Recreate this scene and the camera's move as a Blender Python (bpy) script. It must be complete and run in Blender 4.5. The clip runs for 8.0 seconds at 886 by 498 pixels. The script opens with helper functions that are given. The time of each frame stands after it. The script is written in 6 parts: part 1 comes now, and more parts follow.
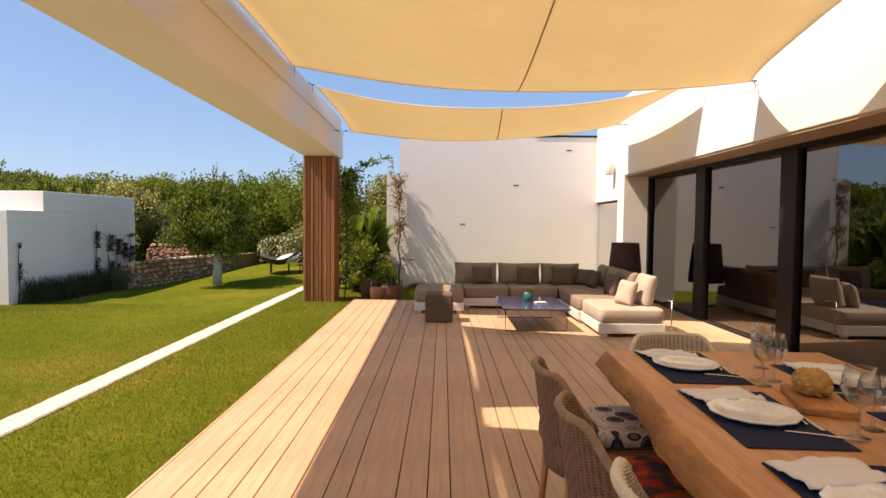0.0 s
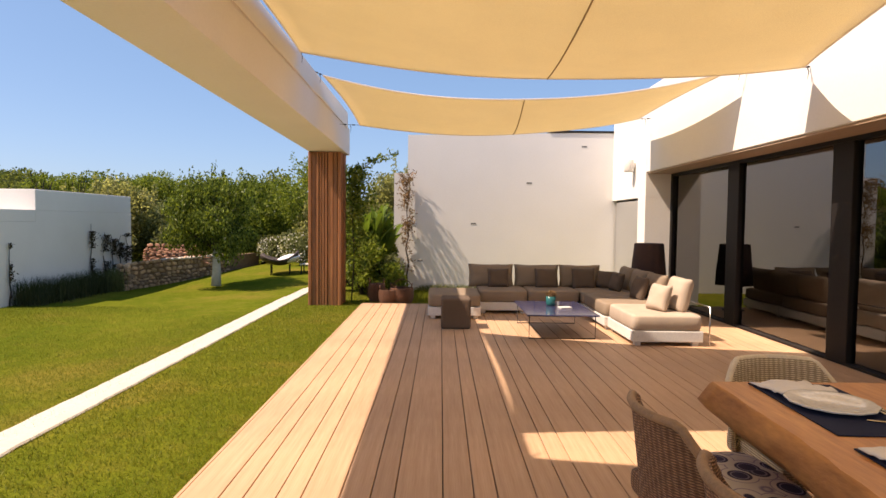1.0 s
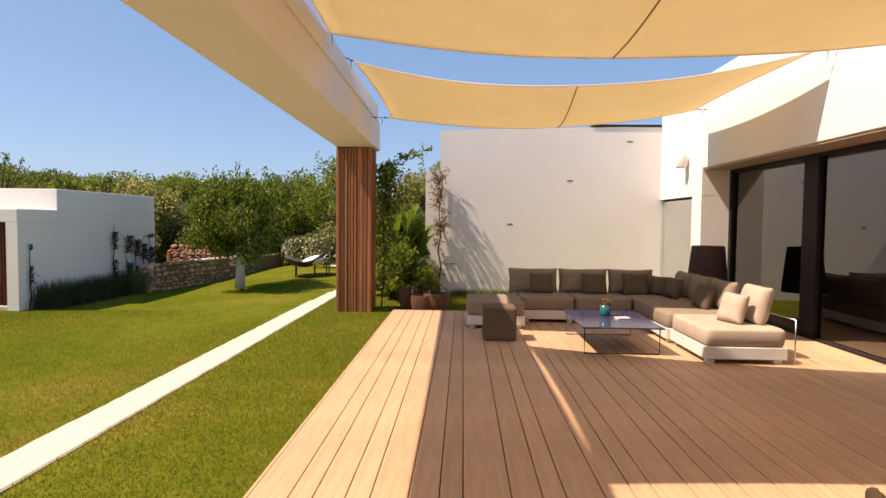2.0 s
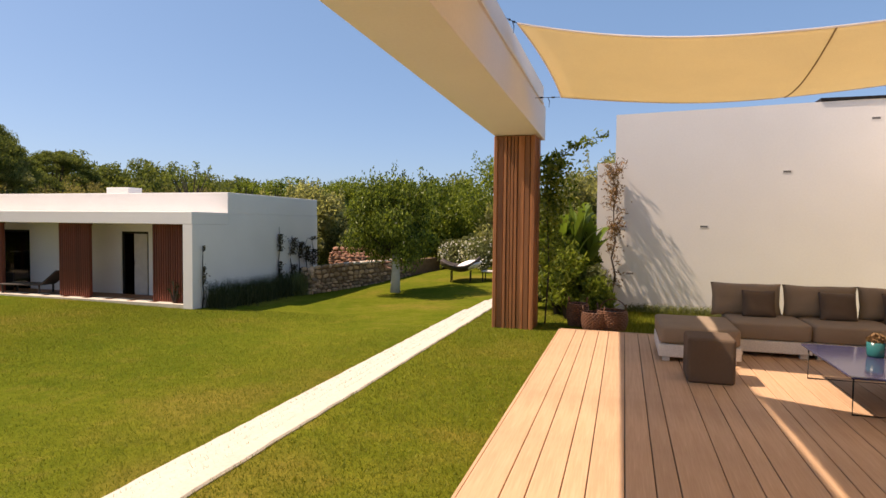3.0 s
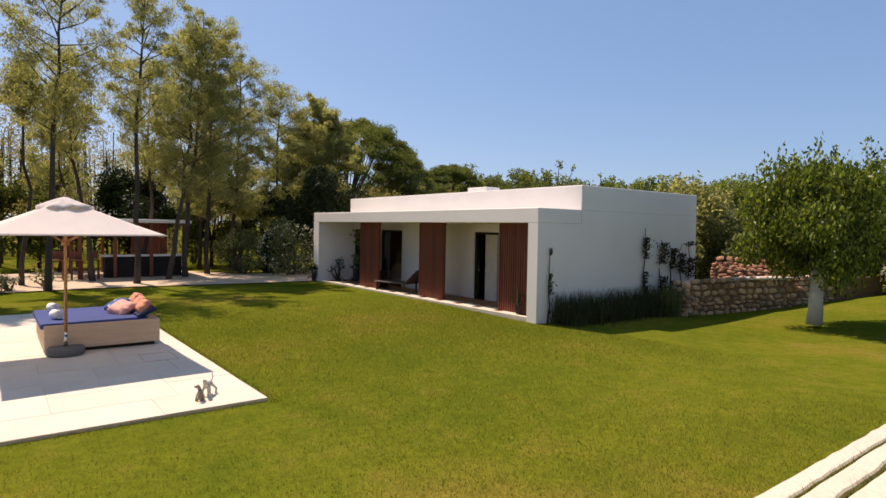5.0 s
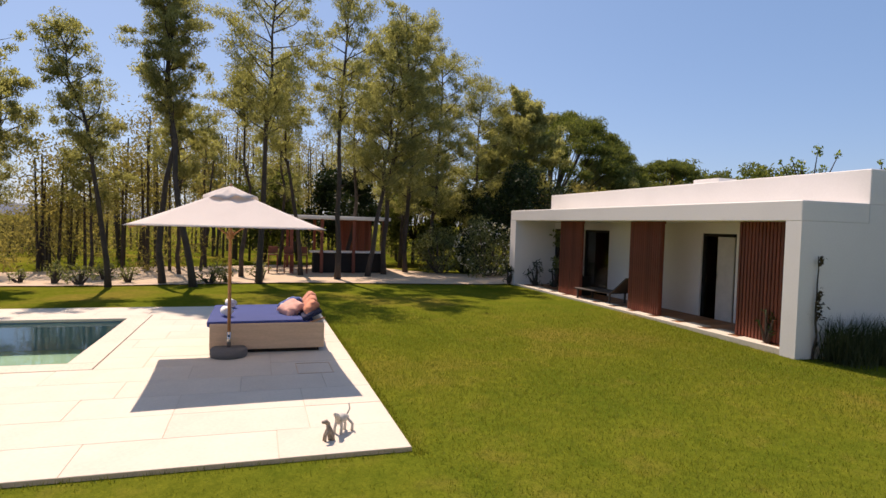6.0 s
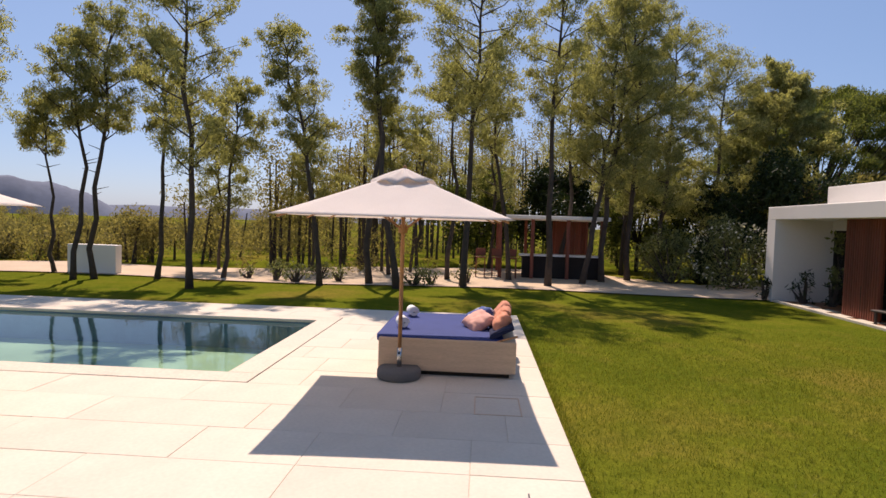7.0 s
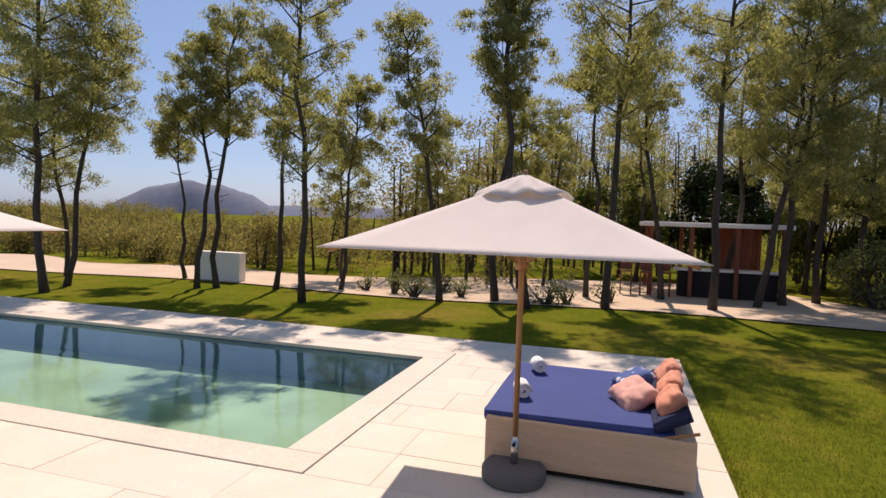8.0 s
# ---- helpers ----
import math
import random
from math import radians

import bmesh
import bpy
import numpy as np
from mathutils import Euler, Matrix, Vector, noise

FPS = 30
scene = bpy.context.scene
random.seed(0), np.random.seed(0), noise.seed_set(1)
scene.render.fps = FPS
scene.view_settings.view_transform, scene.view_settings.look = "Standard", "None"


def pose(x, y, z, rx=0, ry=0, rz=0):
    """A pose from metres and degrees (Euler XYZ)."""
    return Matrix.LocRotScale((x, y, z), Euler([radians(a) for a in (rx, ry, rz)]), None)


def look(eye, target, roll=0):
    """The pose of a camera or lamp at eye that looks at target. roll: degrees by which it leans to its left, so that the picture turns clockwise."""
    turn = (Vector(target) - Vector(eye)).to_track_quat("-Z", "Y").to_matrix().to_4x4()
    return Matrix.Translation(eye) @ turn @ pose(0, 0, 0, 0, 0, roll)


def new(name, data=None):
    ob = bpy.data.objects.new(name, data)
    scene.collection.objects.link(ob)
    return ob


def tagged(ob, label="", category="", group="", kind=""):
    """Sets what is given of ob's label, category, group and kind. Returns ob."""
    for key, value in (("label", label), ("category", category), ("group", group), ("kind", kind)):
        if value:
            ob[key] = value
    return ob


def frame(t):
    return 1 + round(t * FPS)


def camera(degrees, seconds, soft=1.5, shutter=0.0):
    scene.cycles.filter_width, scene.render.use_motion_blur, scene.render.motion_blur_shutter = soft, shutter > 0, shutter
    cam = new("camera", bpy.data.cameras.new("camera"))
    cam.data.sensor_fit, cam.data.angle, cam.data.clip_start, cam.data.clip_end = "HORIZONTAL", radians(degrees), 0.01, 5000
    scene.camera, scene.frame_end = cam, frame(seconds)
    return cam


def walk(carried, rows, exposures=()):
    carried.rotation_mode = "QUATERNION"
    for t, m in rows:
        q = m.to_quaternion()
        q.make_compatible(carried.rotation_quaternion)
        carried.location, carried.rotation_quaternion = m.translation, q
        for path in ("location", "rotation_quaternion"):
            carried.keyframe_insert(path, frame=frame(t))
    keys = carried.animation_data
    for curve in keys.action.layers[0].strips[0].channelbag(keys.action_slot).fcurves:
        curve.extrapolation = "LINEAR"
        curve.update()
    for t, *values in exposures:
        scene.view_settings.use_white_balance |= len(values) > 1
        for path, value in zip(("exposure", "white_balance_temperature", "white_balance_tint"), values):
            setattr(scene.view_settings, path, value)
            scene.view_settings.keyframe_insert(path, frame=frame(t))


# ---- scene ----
cam = camera(74.1, 8.0)
PATH = [
    (0, (0.224, 0.693, 1.612), (0.226, 2.691, 1.522), 0.6),
    (0.5, (0.096, 0.966, 1.608), (0.1, 2.964, 1.519), 0.6),
    (1, (-0.066, 1.329, 1.609), (-0.057, 3.327, 1.517), 0.6),
    (2.5, (-0.496, 2.85, 1.593), (-0.742, 4.833, 1.506), 0.6),
    (3, (-0.679, 3.762, 1.568), (-1.268, 5.671, 1.484), 0.6),
    (3.5, (-0.865, 4.6, 1.547), (-1.746, 6.394, 1.462), 0.5),
    (4, (-1.246, 5.468, 1.556), (-2.386, 7.109, 1.469), 0.5),
    (4.5, (-1.796, 6.239, 1.425), (-3.164, 7.696, 1.351), 0.6),
    (6, (-4.284, 8.231, 1.245), (-6.189, 8.836, 1.166), 1.7),
    (6.5, (-5.181, 8.533, 1.139), (-7.163, 8.79, 1.061), 1.7),
    (7, (-6.366, 8.742, 1.092), (-8.361, 8.619, 1.008), 1.8),
    (7.5, (-7.3, 8.746, 1.115), (-9.26, 8.356, 1.024), 1.8),
    (8, (-8.457, 8.593, 1.345), (-10.37, 8.016, 1.244), 1.9),
]
EXPOSURE = [(0.0, 0.61, 6900, 18), (1.0, 0.60, 6900, 18), (2.5, 0.48, 7000, 18), (3.5, 0.43, 7000, 18), (4.5, 0.36, 6900, 18), (6.5, 0.24, 6700, 20), (8.0, 0.12, 6550, 21)]
walk(cam, [(t, look(eye, target, roll)) for t, eye, target, roll in PATH], EXPOSURE)

# ---- world, sun, exposure ----
SUN = Vector((0.65, 0.17, -1.0)).normalized()
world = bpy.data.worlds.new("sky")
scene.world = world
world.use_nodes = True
wn = world.node_tree.nodes
sky = wn.new("ShaderNodeTexSky")
sky.sky_type, sky.sun_disc = "NISHITA", False
sky.sun_elevation, sky.sun_rotation = radians(55), radians(256)
sky.air_density, sky.dust_density, sky.ozone_density = 0.85, 1.2, 1.1
sky.altitude = 300
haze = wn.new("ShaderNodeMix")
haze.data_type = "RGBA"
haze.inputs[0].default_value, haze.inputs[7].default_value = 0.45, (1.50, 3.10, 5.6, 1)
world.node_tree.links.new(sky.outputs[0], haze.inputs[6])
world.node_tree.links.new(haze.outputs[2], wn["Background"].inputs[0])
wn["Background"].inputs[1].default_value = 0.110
sun = new("sun", bpy.data.lights.new("sun", "SUN"))
sun.data.energy, sun.data.angle, sun.data.color = 5.3, radians(0.6), (1.0, 0.86, 0.70)
sun.matrix_world = look((0, 0, 20), Vector((0, 0, 20)) + SUN)

# ---- levels ----
DECK, LOW = 0.0, -0.70


# ---- materials ----
def shader(name):
    m = bpy.data.materials.new(name)
    m.use_nodes = True
    return m, m.node_tree.nodes, m.node_tree.links, m.node_tree.nodes["Principled BSDF"]


def ramp(nt, lk, source, stops):
    r = nt.new("ShaderNodeValToRGB")
    while len(r.color_ramp.elements) < len(stops):
        r.color_ramp.elements.new(0.5)
    for e, (p, c) in zip(r.color_ramp.elements, stops):
        e.position, e.color = p, (*c, 1)
    lk.new(source, r.inputs[0])
    return r.outputs[0]


def noise_node(nt, lk, scale, detail=4, stretch=None, generated=False, rough=0.55):
    tc = nt.new("ShaderNodeTexCoord")
    n = nt.new("ShaderNodeTexNoise")
    n.inputs["Scale"].default_value, n.inputs["Detail"].default_value = scale, detail
    n.inputs["Roughness"].default_value = rough
    src = tc.outputs["Object"]
    if stretch:
        mp = nt.new("ShaderNodeMapping")
        mp.inputs["Scale"].default_value = stretch
        lk.new(src, mp.inputs[0])
        src = mp.outputs[0]
    lk.new(src, n.inputs["Vector"])
    return n.outputs["Fac"]


def mixc(nt, lk, fac, a, b, mode="MIX"):
    m = nt.new("ShaderNodeMix")
    m.data_type, m.blend_type = "RGBA", mode
    for v, k in ((fac, 0), (a, 6), (b, 7)):
        if isinstance(v, (int, float)):
            m.inputs[k].default_value = v
        elif isinstance(v, tuple):
            m.inputs[k].default_value = (*v, 1)
        else:
            lk.new(v, m.inputs[k])
    return m.outputs[2]


def bumped(nt, lk, p, source, strength=0.3, dist=0.01):
    b = nt.new("ShaderNodeBump")
    b.inputs["Strength"].default_value, b.inputs["Distance"].default_value = strength, dist
    lk.new(source, b.inputs["Height"])
    lk.new(b.outputs[0], p.inputs["Normal"])


def plain(name, c, rough=0.6, metal=0.0, var=0.12, scale=6.0, fine=60.0, bump=0.15, stretch=None, per=0.0, spec=0.5, grain=0.35):
    """A surface of one colour with large and fine variation; per: how far objects differ from one another."""
    m, nt, lk, p = shader(name)
    lo, hi = tuple(v * (1 - var) for v in c), tuple(min(1, v * (1 + var)) for v in c)
    big = noise_node(nt, lk, scale, 3, stretch)
    small = noise_node(nt, lk, fine, 5, stretch)
    col = ramp(nt, lk, big, [(0.3, lo), (0.7, hi)])
    col = mixc(nt, lk, grain, col, ramp(nt, lk, small, [(0.25, tuple(v * 0.6 for v in c)), (0.75, tuple(min(1, v * 1.3) for v in c))]))
    if per:
        oi = nt.new("ShaderNodeObjectInfo")
        col = mixc(nt, lk, 1.0, col, ramp(nt, lk, oi.outputs["Random"], [(0, (1 - per,) * 3), (1, (1 + per * 0.4,) * 3)]), "MULTIPLY")
    lk.new(col, p.inputs["Base Color"])
    p.inputs["Roughness"].default_value, p.inputs["Metallic"].default_value = rough, metal
    p.inputs["Specular IOR Level"].default_value = spec
    if bump:
        bumped(nt, lk, p, small, bump, 0.004)
    return m


def wood(name, dark, light, rough=0.5, along=(30, 1.2, 30), per=0.25, bump=0.2):
    m, nt, lk, p = shader(name)
    g = noise_node(nt, lk, 1.6, 6, along)
    f = noise_node(nt, lk, 7.0, 4, along)
    st = noise_node(nt, lk, 0.9, 3)
    col = ramp(nt, lk, g, [(0.25, dark), (0.7, light)])
    col = mixc(nt, lk, 0.35, col, ramp(nt, lk, f, [(0.3, dark), (0.7, light)]))
    col = mixc(nt, lk, 0.5, col, ramp(nt, lk, st, [(0.3, (0.75, 0.72, 0.7)), (0.7, (1.1, 1.08, 1.05))]), "MULTIPLY")
    if per:
        oi = nt.new("ShaderNodeObjectInfo")
        col = mixc(nt, lk, 1.0, col, ramp(nt, lk, oi.outputs["Random"], [(0, (1 - per,) * 3), (1, (1 + per * 0.3,) * 3)]), "MULTIPLY")
    lk.new(col, p.inputs["Base Color"])
    p.inputs["Roughness"].default_value = rough
    bumped(nt, lk, p, f, bump, 0.003)
    return m


def leafy(name, dark, light, rough=0.5, glow=0.35):
    """Leaves: each one its own shade, some light passing through."""
    m, nt, lk, p = shader(name)
    geo = nt.new("ShaderNodeNewGeometry")
    col = ramp(nt, lk, geo.outputs["Random Per Island"], [(0.0, dark), (0.55, tuple((a + b) / 2 for a, b in zip(dark, light))), (1.0, light)])
    lk.new(col, p.inputs["Base Color"])
    p.inputs["Roughness"].default_value = rough
    p.inputs["Specular IOR Level"].default_value = 0.15
    tr = nt.new("ShaderNodeBsdfTranslucent")
    lk.new(mixc(nt, lk, 1.0, col, (1.25, 1.25, 0.7), "MULTIPLY"), tr.inputs[0])
    mx = nt.new("ShaderNodeMixShader")
    mx.inputs[0].default_value = glow
    lk.new(p.outputs[0], mx.inputs[1])
    lk.new(tr.outputs[0], mx.inputs[2])
    lk.new(mx.outputs[0], nt["Material Output"].inputs[0])
    return m


def cloth(name, c, rough=0.9, weave=220.0, lit=0.0, var=0.1, tint=(1, 1, 1)):
    m, nt, lk, p = shader(name)
    big = noise_node(nt, lk, 2.5, 4)
    col = ramp(nt, lk, big, [(0.3, tuple(v * (1 - var) for v in c)), (0.7, tuple(min(1, v * (1 + var)) for v in c))])
    w = noise_node(nt, lk, weave, 2)
    col = mixc(nt, lk, 0.25, col, ramp(nt, lk, w, [(0.3, tuple(v * 0.6 for v in c)), (0.7, tuple(min(1, v * 1.35) for v in c))]))
    lk.new(col, p.inputs["Base Color"])
    p.inputs["Roughness"].default_value = rough
    p.inputs["Specular IOR Level"].default_value = 0.2
    bumped(nt, lk, p, w, 0.25, 0.002)
    if lit:
        tr = nt.new("ShaderNodeBsdfTranslucent")
        lk.new(mixc(nt, lk, 1.0, col, tint, "MULTIPLY"), tr.inputs[0])
        mx = nt.new("ShaderNodeMixShader")
        mx.inputs[0].default_value = lit
        lk.new(p.outputs[0], mx.inputs[1])
        lk.new(tr.outputs[0], mx.inputs[2])
        lk.new(mx.outputs[0], nt["Material Output"].inputs[0])
    return m


def glass(name, tint=(0.9, 0.93, 0.92), gloss=1.0):
    """A thin pane: clear, with a mirror sheen that grows at a slant."""
    m, nt, lk, p = shader(name)
    tr, gl, mx = nt.new("ShaderNodeBsdfTransparent"), nt.new("ShaderNodeBsdfGlossy"), nt.new("ShaderNodeMixShader")
    fr = nt.new("ShaderNodeFresnel")
    fr.inputs["IOR"].default_value = 1.45 * gloss
    tr.inputs[0].default_value = (*tint, 1)
    gl.inputs["Roughness"].default_value = 0.0
    lk.new(fr.outputs[0], mx.inputs[0])
    lk.new(tr.outputs[0], mx.inputs[1])
    lk.new(gl.outputs[0], mx.inputs[2])
    lk.new(mx.outputs[0], nt["Material Output"].inputs[0])
    return m


def thin_glass(name):
    """Blown glass: clear, with a soft sheen at its outline."""
    m, nt, lk, p = shader(name)
    tr, gl, mx, lw = nt.new("ShaderNodeBsdfTransparent"), nt.new("ShaderNodeBsdfGlossy"), nt.new("ShaderNodeMixShader"), nt.new("ShaderNodeLayerWeight")
    lw.inputs[0].default_value = 0.30
    tr.inputs[0].default_value = (0.94, 0.94, 0.93, 1)
    gl.inputs["Roughness"].default_value = 0.03
    lk.new(lw.outputs["Facing"], mx.inputs[0])
    lk.new(tr.outputs[0], mx.inputs[1])
    lk.new(gl.outputs[0], mx.inputs[2])
    lk.new(mx.outputs[0], nt["Material Output"].inputs[0])
    return m


def woven(name, dark, light):
    """Cane weave: rows of strands that pass over and under upright canes."""
    m, nt, lk, p = shader(name)
    tc = nt.new("ShaderNodeTexCoord")
    sep = nt.new("ShaderNodeSeparateXYZ")
    lk.new(tc.outputs["Object"], sep.inputs[0])

    def wave(source, freq, shift=None):
        mul = nt.new("ShaderNodeMath")
        mul.operation = "MULTIPLY_ADD"
        mul.inputs[1].default_value = freq
        lk.new(source, mul.inputs[0])
        if shift is not None:
            lk.new(shift, mul.inputs[2])
        sn = nt.new("ShaderNodeMath")
        sn.operation = "SINE"
        lk.new(mul.outputs[0], sn.inputs[0])
        return sn.outputs[0]

    rows = wave(sep.outputs[2], 640.0)
    canes = wave(sep.outputs[1], 260.0, None)
    both = nt.new("ShaderNodeMath")
    both.operation = "MULTIPLY_ADD"
    both.inputs[1].default_value = 0.55
    lk.new(canes, both.inputs[0])
    lk.new(rows, both.inputs[2])
    g = noise_node(nt, lk, 30, 3)
    col = ramp(nt, lk, both.outputs[0], [(0.0, dark), (0.9, light)])
    col = mixc(nt, lk, 0.5, col, ramp(nt, lk, g, [(0.3, (0.7, 0.68, 0.65)), (0.7, (1.15, 1.12, 1.1))]), "MULTIPLY")
    lk.new(col, p.inputs["Base Color"])
    p.inputs["Roughness"].default_value = 0.6
    bumped(nt, lk, p, both.outputs[0], 0.6, 0.004)
    return m


def turf(name):
    m, nt, lk, p = shader(name)
    a, b, c = noise_node(nt, lk, 0.35, 5), noise_node(nt, lk, 2.2, 5), noise_node(nt, lk, 45, 4, None, False, 0.7)
    col = ramp(nt, lk, a, [(0.34, (0.078, 0.108, 0.010)), (0.52, (0.124, 0.136, 0.014)), (0.64, (0.200, 0.152, 0.032))])
    col = mixc(nt, lk, 0.4, col, ramp(nt, lk, b, [(0.3, (0.074, 0.098, 0.009)), (0.55, (0.124, 0.136, 0.014)), (0.70, (0.185, 0.148, 0.030))]))
    d = noise_node(nt, lk, 9.0, 4, None, False, 0.7)
    col = mixc(nt, lk, 0.55, col, ramp(nt, lk, d, [(0.3, (0.62, 0.68, 0.62)), (0.7, (1.35, 1.28, 1.2))]), "MULTIPLY")
    col = mixc(nt, lk, 0.6, col, ramp(nt, lk, c, [(0.3, (0.55, 0.6, 0.55)), (0.7, (1.4, 1.35, 1.25))]), "MULTIPLY")
    lk.new(col, p.inputs["Base Color"])
    p.inputs["Roughness"].default_value = 0.85
    p.inputs["Specular IOR Level"].default_value = 0.0
    bumped(nt, lk, p, c, 0.6, 0.03)
    return m


RENDER = plain("white_render", (0.80, 0.765, 0.725), 0.9, var=0.03, scale=0.7, fine=30, grain=0.07, bump=0.08, spec=0.15)
HOUSE = plain("house_render", (0.82, 0.79, 0.75), 0.9, var=0.03, scale=1.0, fine=30, grain=0.07, bump=0.08, spec=0.15)
TURF = turf("turf")
BLADE = leafy("grass_blade", (0.100, 0.130, 0.010), (0.245, 0.24, 0.035), 0.6, 0.35)
DECKING = wood("decking", (0.465, 0.275, 0.15), (0.645, 0.43, 0.27), 0.6, (25, 0.8, 25), 0.10, 0.10)
SOFFITBOARD = plain("soffit_board", (0.40, 0.29, 0.205), 0.7, var=0.12, scale=3, fine=40, stretch=(8, 0.6, 8))
# near-black: paints the shade in gaps; also serves dark parts like the counter
DARK = plain("gap_shade_and_dark_parts", (0.02, 0.015, 0.012), 0.9)
CEDAR = wood("cedar", (0.20, 0.070, 0.025), (0.46, 0.20, 0.075), 0.55, (22, 22, 0.8), 0.4)
SCREEN = wood("stained_slat", (0.14, 0.035, 0.018), (0.27, 0.075, 0.04), 0.6, (22, 22, 0.8), 0.25)
SAIL = cloth("sailcloth", (0.82, 0.745, 0.60), 0.85, 160, 0.58, 0.03, (1.0, 0.92, 0.74))
SEAM = cloth("seam_tape", (0.42, 0.32, 0.20), 0.9, 200)
CREAM = cloth("umbrella_cloth", (0.92, 0.88, 0.84), 0.85, 160, 0.48, 0.03, (1, 0.94, 0.88))
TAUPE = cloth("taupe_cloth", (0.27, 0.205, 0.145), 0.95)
TAUPE2 = cloth("dark_taupe_cloth", (0.13, 0.092, 0.066), 0.95)
# natural cord and pad cloth; on the chaise end its paleness paints sunlight
NATURAL = cloth("natural_and_sunlit_cloth", (0.46, 0.37, 0.29), 0.95)
NAVY = cloth("navy_cloth", (0.018, 0.024, 0.06), 0.9)
BLUE = cloth("blue_mattress", (0.035, 0.055, 0.19), 0.8)
CORAL = cloth("coral_cloth", (0.60, 0.27, 0.18), 0.9, var=0.2)
PINK = cloth("faded_pink_cloth", (0.62, 0.36, 0.31), 0.9, var=0.15)
TOWEL = cloth("white_towel", (0.75, 0.75, 0.76), 1.0, 120)
NAPKIN = cloth("napkin", (0.80, 0.78, 0.78), 0.95, weave=700.0, var=0.04)
WHITE = plain("white_lacquer", (0.74, 0.71, 0.67), 0.5, var=0.04)
IRON = plain("black_steel", (0.02, 0.018, 0.016), 0.4, 0.7, bump=0.05)
FRAME = plain("bronze_frame", (0.014, 0.011, 0.010), 0.6, 0.0, bump=0.04, spec=0.25)
STEEL = plain("stainless", (0.62, 0.6, 0.58), 0.22, 1.0, bump=0.0)
GLASS = glass("window_glass", (0.90, 0.88, 0.83), 1.95)
PANE = glass("plain_pane", (0.93, 0.93, 0.90), 1.02)
CLEAR = thin_glass("clear_glass")
BLACKGLASS = plain("glossy_table_top", (0.045, 0.045, 0.10), 0.12, var=0.3, scale=5, bump=0.02)
TEAL = plain("teal_glaze", (0.02, 0.13, 0.13), 0.25, bump=0.02)
RATTAN = woven("rattan", (0.13, 0.062, 0.032), (0.40, 0.235, 0.13))
CANE = plain("cane_rim", (0.30, 0.19, 0.11), 0.6, var=0.25, scale=20, fine=120, bump=0.4)
# pale rim and weave: on the end chair the lightness paints sunlight
PALECANE = plain("pale_sunlit_cane_rim", (0.74, 0.65, 0.50), 0.6, var=0.12, scale=20, fine=120, bump=0.4)
PALE = woven("pale_sunlit_rattan", (0.40, 0.33, 0.22), (0.84, 0.75, 0.58))
WICKER = plain("dark_wicker", (0.13, 0.058, 0.03), 0.6, var=0.35, scale=12, fine=140, bump=0.6)
OAK = wood("live_edge_oak", (0.39, 0.150, 0.040), (0.70, 0.345, 0.108), 0.42, (14, 1.4, 14), 0)
BARKED = wood("live_edge_bark", (0.24, 0.085, 0.022), (0.66, 0.31, 0.09), 0.7, (8, 2, 8), 0, 0.6)
PLATE = plain("white_glaze", (0.78, 0.76, 0.72), 0.18, var=0.02, bump=0.02)
STONE = plain("limestone_paving", (0.61, 0.54, 0.445), 0.75, var=0.08, scale=1.3, fine=28, bump=0.12, per=0.04, spec=0.3, grain=0.18)
COPING = plain("pool_coping_stone", (0.58, 0.505, 0.41), 0.75, var=0.08, scale=2, fine=30, bump=0.15)
JOINT = plain("paving_joint", (0.55, 0.47, 0.37), 0.95)
STEP = plain("white_step_stone", (0.56, 0.51, 0.42), 0.85, var=0.08, scale=3, fine=35, bump=0.4)
RUBBLE = plain("rubble_stone", (0.60, 0.40, 0.25), 0.9, var=0.3, scale=5, fine=25, bump=0.7, per=0.6)
MORTAR = plain("earth_mortar", (0.20, 0.125, 0.08), 0.95, var=0.2)
TRAVERTINE = plain("bed_base_stone", (0.60, 0.44, 0.30), 0.8, var=0.12, scale=2, fine=20, stretch=(1, 1, 9), bump=0.2)
POOLTILE = plain("pool_tile", (0.13, 0.23, 0.36), 0.5, var=0.2, scale=3, fine=30)
BASIN = plain("pool_plaster", (0.36, 0.41, 0.31), 0.8, var=0.3, scale=0.9)
BARK = plain("pine_bark", (0.060, 0.046, 0.036), 0.95, var=0.35, scale=5, fine=22, bump=0.9)
DRIFTWOOD = plain("grey_driftwood", (0.30, 0.25, 0.20), 0.9, var=0.6, scale=22, fine=60)
LIMEWASH = plain("limewashed_bark", (0.55, 0.52, 0.48), 0.95, var=0.15)
NEEDLE = leafy("pine_needle", (0.180, 0.180, 0.080), (0.385, 0.378, 0.185), 0.8, 0.66)
UMBRELLA = leafy("dark_pine_needle", (0.052, 0.074, 0.020), (0.22, 0.24, 0.068), 0.75, 0.5)
NEEDLE2 = leafy("far_needle", (0.158, 0.138, 0.055), (0.295, 0.252, 0.105), 0.85, 0.55)
CITRUS = leafy("citrus_leaf", (0.024, 0.044, 0.008), (0.27, 0.32, 0.055), 0.4, 0.4)
VINE = leafy("brown_vine_leaf", (0.026, 0.020, 0.012), (0.105, 0.078, 0.042), 0.7, 0.25)
REDSTONE = plain("red_rubble_stone", (0.50, 0.26, 0.16), 0.9, var=0.25, scale=4, fine=25, bump=0.6, per=0.4)
LEAF = leafy("glossy_leaf", (0.050, 0.085, 0.012), (0.29, 0.33, 0.055), 0.4, 0.45)
DARKLEAF = leafy("dark_leaf", (0.010, 0.020, 0.007), (0.035, 0.055, 0.016), 0.5, 0.2)
